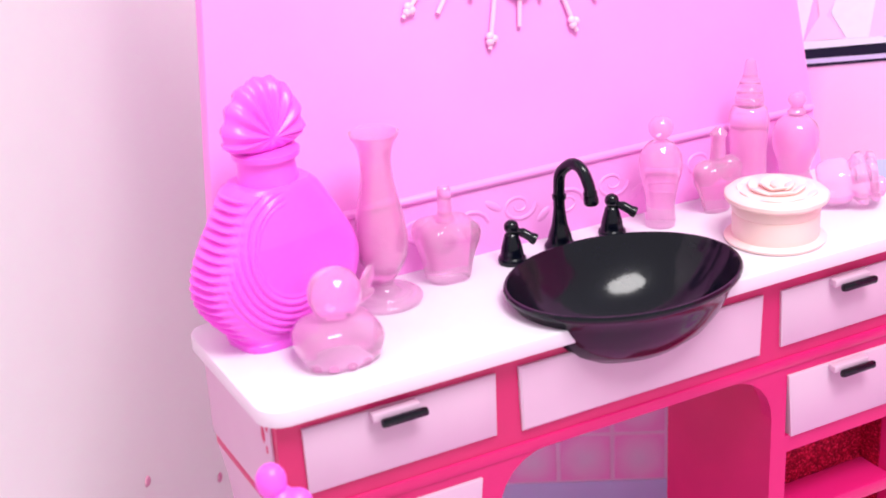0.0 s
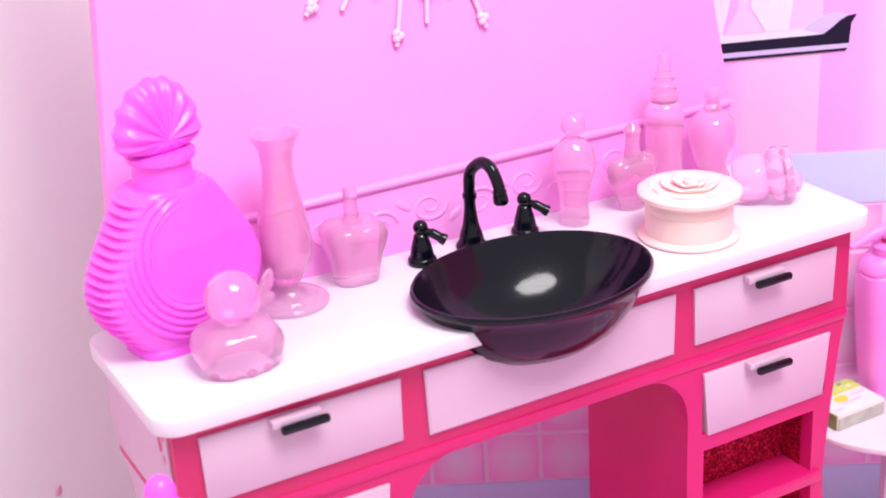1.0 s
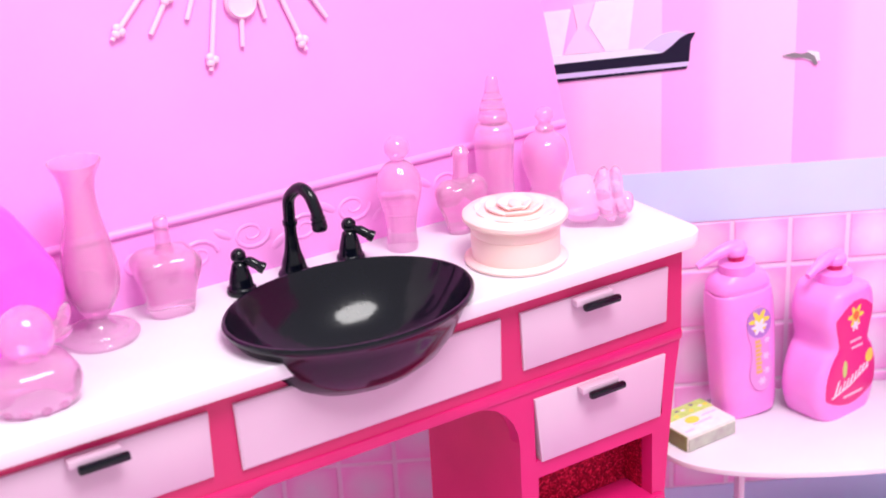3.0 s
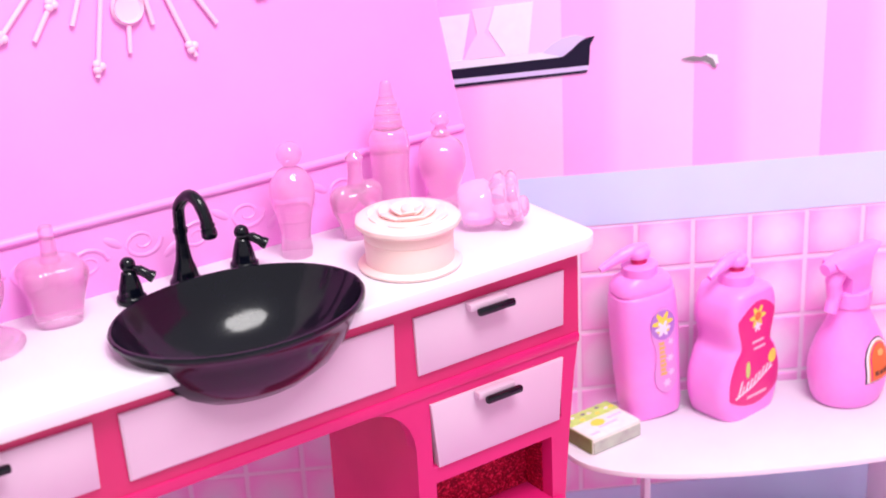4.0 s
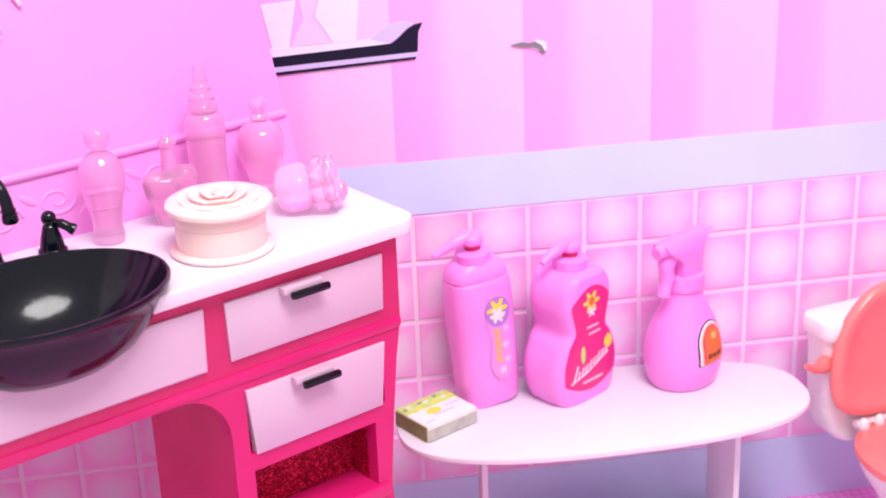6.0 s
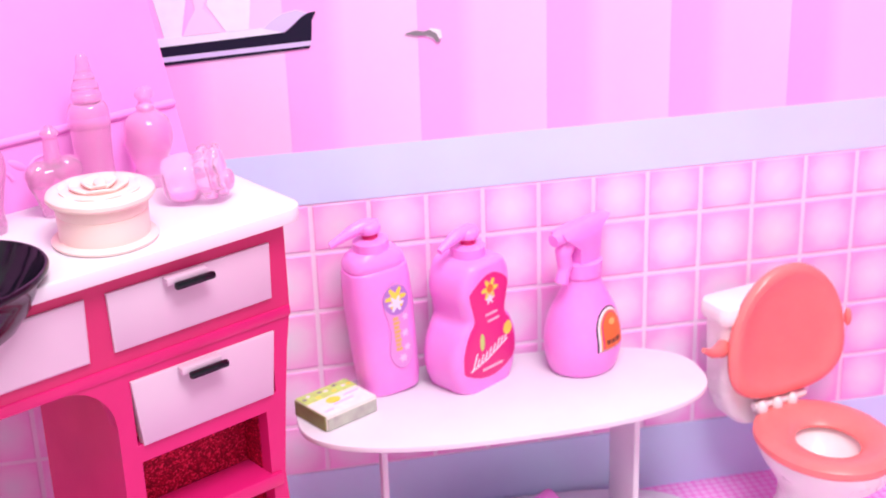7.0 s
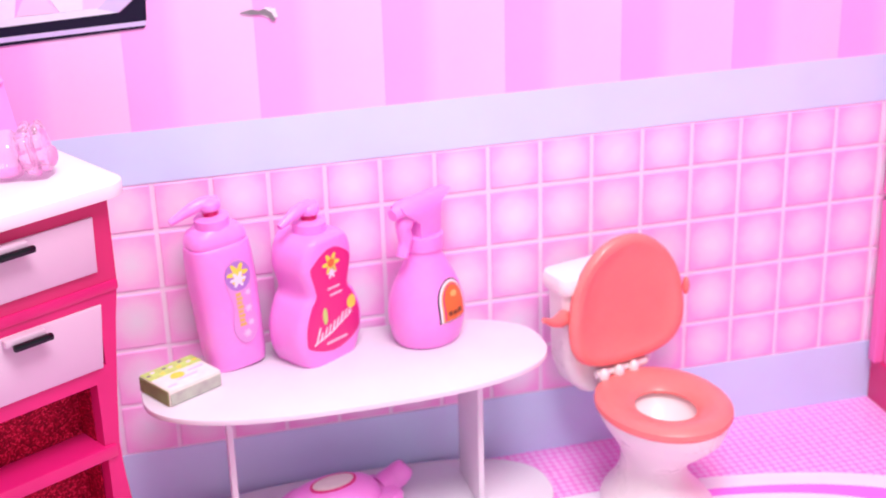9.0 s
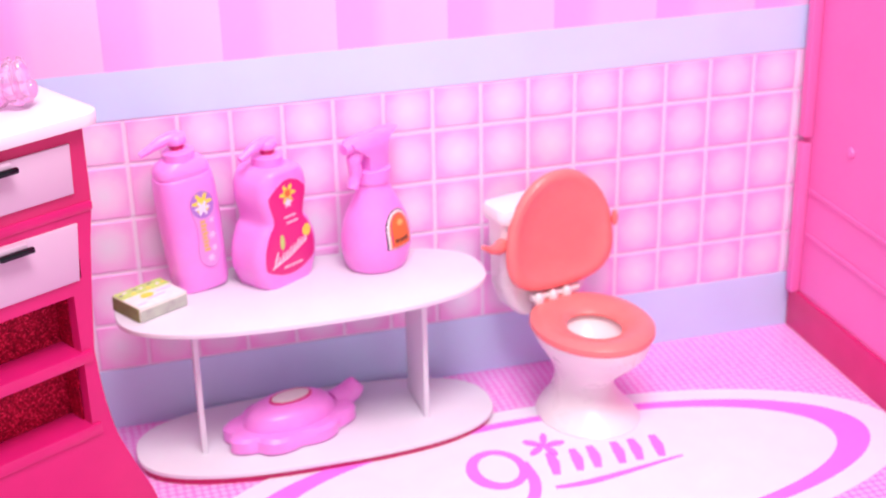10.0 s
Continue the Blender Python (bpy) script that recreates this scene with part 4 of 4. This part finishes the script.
spray = thing("spray_bottle", "pink plastic trigger spray bottle with an arched sticker", "bottle", 1.005, -0.175, TT, 31)
belly = smooth_profile([(0.125, 0.0), (0.140, 0.015), (0.158, 0.08), (0.160, 0.15), (0.140, 0.23), (0.105, 0.30), (0.076, 0.36), (0.070, 0.39)])
part("body", lathe(belly, 48, 1, 0.88), BOTTLE, spray)
part("collar", lathe([(0.070, 0.385), (0.078, 0.39), (0.078, 0.445), (0.066, 0.45)], 32, 1, 0.9, (0, 0, 0), lambda a, z: 1 + 0.02 * math.cos(20 * a)), BOTTLE, spray)
part("head", rings([[(x, y, z) for x, y in ((cx - a, -b), (cx - a * 0.6, -b * 1.2), (cx + a * 0.6, -b * 1.2), (cx + a, -b), (cx + a, b), (cx + a * 0.6, b * 1.2), (cx - a * 0.6, b * 1.2), (cx - a, b))] for cx, a, b, z in ((0.0, 0.052, 0.04, 0.43), (0.0, 0.055, 0.042, 0.51), (-0.022, 0.078, 0.044, 0.545), (-0.036, 0.098, 0.042, 0.570), (-0.018, 0.122, 0.032, 0.590), (0.004, 0.128, 0.024, 0.602), (0.0, 0.090, 0.016, 0.608))]), BOTTLE, spray)
part("nozzle", tube([(-0.12, 0, 0.572), (-0.165, 0, 0.566)], [0.030, 0.024], 14), BOTTLE, spray)
part("trigger", tube(curve_points([(-0.075, 0, 0.555), (-0.108, 0, 0.505), (-0.102, 0, 0.45), (-0.122, 0, 0.385)], 5), [0.034] * 6 + [0.030] * 5 + [0.026] * 5, 12), BOTTLE, spray)


def arch(r, h, z0, cx):
    n = 6
    foot = [(cx - r + 2 * r * k / n, z0) for k in range(n)]
    return foot + [(cx + r, z0 + h * k / n) for k in range(n + 1)] + [(cx + r * math.cos(radians(a)), z0 + h + 1.2 * r * math.sin(radians(a))) for a in range(15, 180, 15)] + [(cx - r, z0 + h - h * k / n) for k in range(n)]


def front_c(x, z):
    return -0.88 * math.sqrt(max(0.0, profile_at(belly, z) ** 2 - x * x))


for k, (r, m_) in enumerate(((0.078, NAVY), (0.072, PRINT_WHITE), (0.063, PRINT_AMBER), (0.057, PRINT_CRIMSON), (0.051, PRINT_ORANGE))):
    decal(spray, "sticker_arch", arch(r, 0.070, 0.112 + 0.003 * k, 0.018), m_, front_c, 0.0015 + 0.0012 * k)
decal(spray, "printed_glow", ellipse(0.020, 0.222, 0.018, 0.012, 24), PRINT_AMBER, front_c, 0.0074)
round_bars(spray, [(-0.022, -0.004, 0.140, 0.158), (0.002, 0.022, 0.140, 0.156), (0.028, 0.052, 0.140, 0.158)], PRINT_BROWN, front_c, 0.0080)

soap = thing("soap_packet", "small lime and white wrapped soap box on the table", "box", 0.015, -0.312, TT, 30)
part("carton", box(-0.118, 0.118, -0.095, 0.095, 0.0, 0.065, 0.008), PAPER, soap)
part("green_band", box(-0.1175, 0.1195, 0.020, 0.0965, 0.001, 0.0665, 0.008), PRINT_GREEN, soap)
part("end_flap", box(-0.113, 0.113, -0.0985, -0.094, 0.004, 0.050), FLAP, soap)
part("side_flap", box(-0.1225, -0.1165, -0.090, 0.090, 0.004, 0.060), OLIVE, soap, "dark olive side flap")
for k in range(9):
    part("printed_leaf", slab(ellipse(-0.10 + 0.025 * k, 0.058 + 0.018 * math.sin(2.3 * k), 0.010, 0.007, 12), 0.0655, 0.0672), (GREY, PRINT_WHITE, PRINT_YELLOW)[k % 3], soap, "", False)
for x0, x1, y0, y1 in ((-0.04, 0.05, -0.045, -0.034), (0.03, 0.10, -0.012, -0.002), (-0.10, -0.06, -0.07, -0.06)):
    part("print_bar", box(x0, x1, y0, y1, 0.064, 0.0662), PRINT_PINK, soap)
part("printed_spot", slab(ellipse(-0.02, -0.01, 0.03, 0.022, 20), 0.064, 0.067), PRINT_YELLOW, soap, "", False)

# scalloped soap dish on the lower shelf
dish = thing("soap_dish", "pink plastic scalloped dish with a domed top and white label", "dish", 0.55, -0.345, 0.055, 18)
part("tray", lathe([(0.28, 0.0), (0.30, 0.01), (0.30, 0.06), (0.28, 0.075), (0.001, 0.08)], 96, 1, 0.62, (0, 0, 0), lambda a, z: 0.90 + 0.14 * abs(math.sin(4 * a + 0.4))), BOTTLE, dish)
part("dome", lathe(smooth_profile([(0.215, 0.07), (0.21, 0.09), (0.18, 0.13), (0.11, 0.155), (0.001, 0.165)]), 56, 1, 0.62), BOTTLE, dish)
part("label_rim", slab(ellipse(0.01, 0, 0.10, 0.055, 40), 0.150, 0.1640), PRINT_CRIMSON, dish)
part("label", slab(ellipse(0.01, 0, 0.088, 0.046, 40), 0.150, 0.1665), PAPER, dish)
part("tail", tube(curve_points([(0.23, 0.02, 0.045), (0.31, 0.03, 0.065), (0.365, 0.025, 0.105)], 5), [0.055] * 5 + [0.052, 0.052, 0.050, 0.047, 0.042] + [0.030], 16), BOTTLE, dish)

# ---- toilet ----
toilet = thing("toilet", "white toy toilet with open salmon pink lid and seat", "toilet", 1.865, -0.525, 0.0, 15)
part("pedestal", rings([[(x, y, z) for x, y in ellipse(0, cy, a, b, 48)] for a, b, cy, z in ((0.215, 0.255, 0.0, 0.0), (0.218, 0.258, 0.0, 0.012), (0.200, 0.235, 0.01, 0.04), (0.155, 0.185, 0.02, 0.09), (0.128, 0.155, 0.03, 0.14), (0.122, 0.150, 0.03, 0.19), (0.135, 0.175, 0.01, 0.24), (0.175, 0.225, -0.01, 0.30), (0.215, 0.275, -0.02, 0.36), (0.240, 0.292, -0.02, 0.41), (0.245, 0.296, -0.02, 0.435), (0.150, 0.185, -0.04, 0.438), (0.125, 0.155, -0.04, 0.40), (0.085, 0.11, -0.03, 0.345), (0.03, 0.04, -0.02, 0.31))]), IVORY, toilet)
seat = bmesh.new()
prof = [(1.0, 0.435), (1.03, 0.447), (1.02, 0.467), (0.94, 0.484), (0.80, 0.490), (0.68, 0.478), (0.58, 0.472), (0.50, 0.462), (0.46, 0.450), (0.48, 0.436)]
rows_ = [[seat.verts.new((x, y - 0.02 - 0.03 * (1 - k), z)) for x, y in ellipse(0, 0, 0.250 * k, 0.295 * k, 56)] for k, z in prof]
for a, b in zip(rows_, rows_[1:] + rows_[:1]):
    for i in range(56):
        seat.faces.new((a[i], a[(i + 1) % 56], b[(i + 1) % 56], b[i]))
part("seat", seat, SALMON, toilet, "salmon pink oval seat")
part("tank", rings([[(x, y, z) for x, y in rounded_rect(-a, a, 0.30, 0.30 + b, 0.05)] for a, b, z in ((0.15, 0.10, 0.40), (0.21, 0.14, 0.46), (0.235, 0.16, 0.55), (0.245, 0.165, 0.85))]), IVORY, toilet)
part("tank_lid", slab(rounded_rect(-0.268, 0.260, 0.285, 0.475, 0.05), 0.852, 0.935, 0.025), IVORY, toilet)
lever = part("flush_lever", tube([(-0.23, 0.33, 0.76), (-0.27, 0.31, 0.76), (-0.32, 0.29, 0.77), (-0.37, 0.28, 0.80)], [0.034, 0.030, 0.018, 0.010], 12), SALMON, toilet)
lid_bm = rings([[(x, y, z) for x, z in [(0.03 + (px - 0.03) * (1.01 - 0.55 * (pz - 0.278)), pz) for px, pz in [a if a[1] >= 0.278 else b for a, b in zip(ellipse(0.03, 0.278, 0.275 * k, 0.272 * k, 56, 2.1), ellipse(0.03, 0.278, 0.275 * k, 0.272 * k, 56, 2.9))]]] for k, y in ((0.10, -0.002), (0.50, -0.005), (0.72, -0.011), (0.81, -0.022), (0.87, -0.028), (0.95, -0.024), (0.99, -0.012), (1.0, 0.0), (0.97, 0.018), (0.80, 0.034), (0.4, 0.040))])
bmesh.ops.transform(lid_bm, matrix=Matrix.Translation((0.0, 0.250, 0.520)) @ Matrix.Rotation(radians(-5), 4, "X"), verts=lid_bm.verts)
part("lid", lid_bm, SALMON, toilet, "raised salmon pink lid")
part("lid_nub", ball(0.026, (0.305, 0.235, 0.80), (0.5, 0.7, 1.5)), SALMON, toilet)
part("hinge_bar", tube([(-0.13, 0.255, 0.500), (0.12, 0.255, 0.500)], 0.018, 12), IVORY, toilet)
for x in (-0.105, -0.03, 0.045):
    part("hinge", ball(0.026, (x, 0.235, 0.497), (0.9, 0.9, 1.25)), IVORY, toilet)

# ---- wall tiles: printed pieces, each a thin plate of its own ----
def tile_mesh(w, h, name):
    bm = bmesh.new()
    o0 = [(-w / 2, -h / 2), (w / 2, -h / 2), (w / 2, h / 2), (-w / 2, h / 2)]
    o1 = [(x - math.copysign(0.004, x), z - math.copysign(0.004, z)) for x, z in o0]
    rings([[(x, 0.0, z) for x, z in o0], [(x, -0.003, z) for x, z in o0], [(x, -0.005, z) for x, z in o1]], bm)
    return mesh_of(name, bm, TILE, False)


ROWS_Z = [(0.288, 0.508), (0.508, 0.750), (0.750, 0.992), (0.992, 1.234), (1.234, 1.430)]
tile_meshes = {}
for i in range(-12, 15):
    x0, x1 = max(i * 0.22, X0), min((i + 1) * 0.22, X1)
    if x1 - x0 < 0.05:
        continue
    for z0, z1 in ROWS_Z:
        key = (round(x1 - x0, 3), round(z1 - z0, 3))
        if key not in tile_meshes:
            tile_meshes[key] = tile_mesh(x1 - x0 - 0.018, z1 - z0 - 0.018, "tile")
        ob = new("tile", tile_meshes[key])
        ob.parent = wall_north
        ob.matrix_local = pose((x0 + x1) / 2 * U, 0, (z0 + z1) / 2 * U)
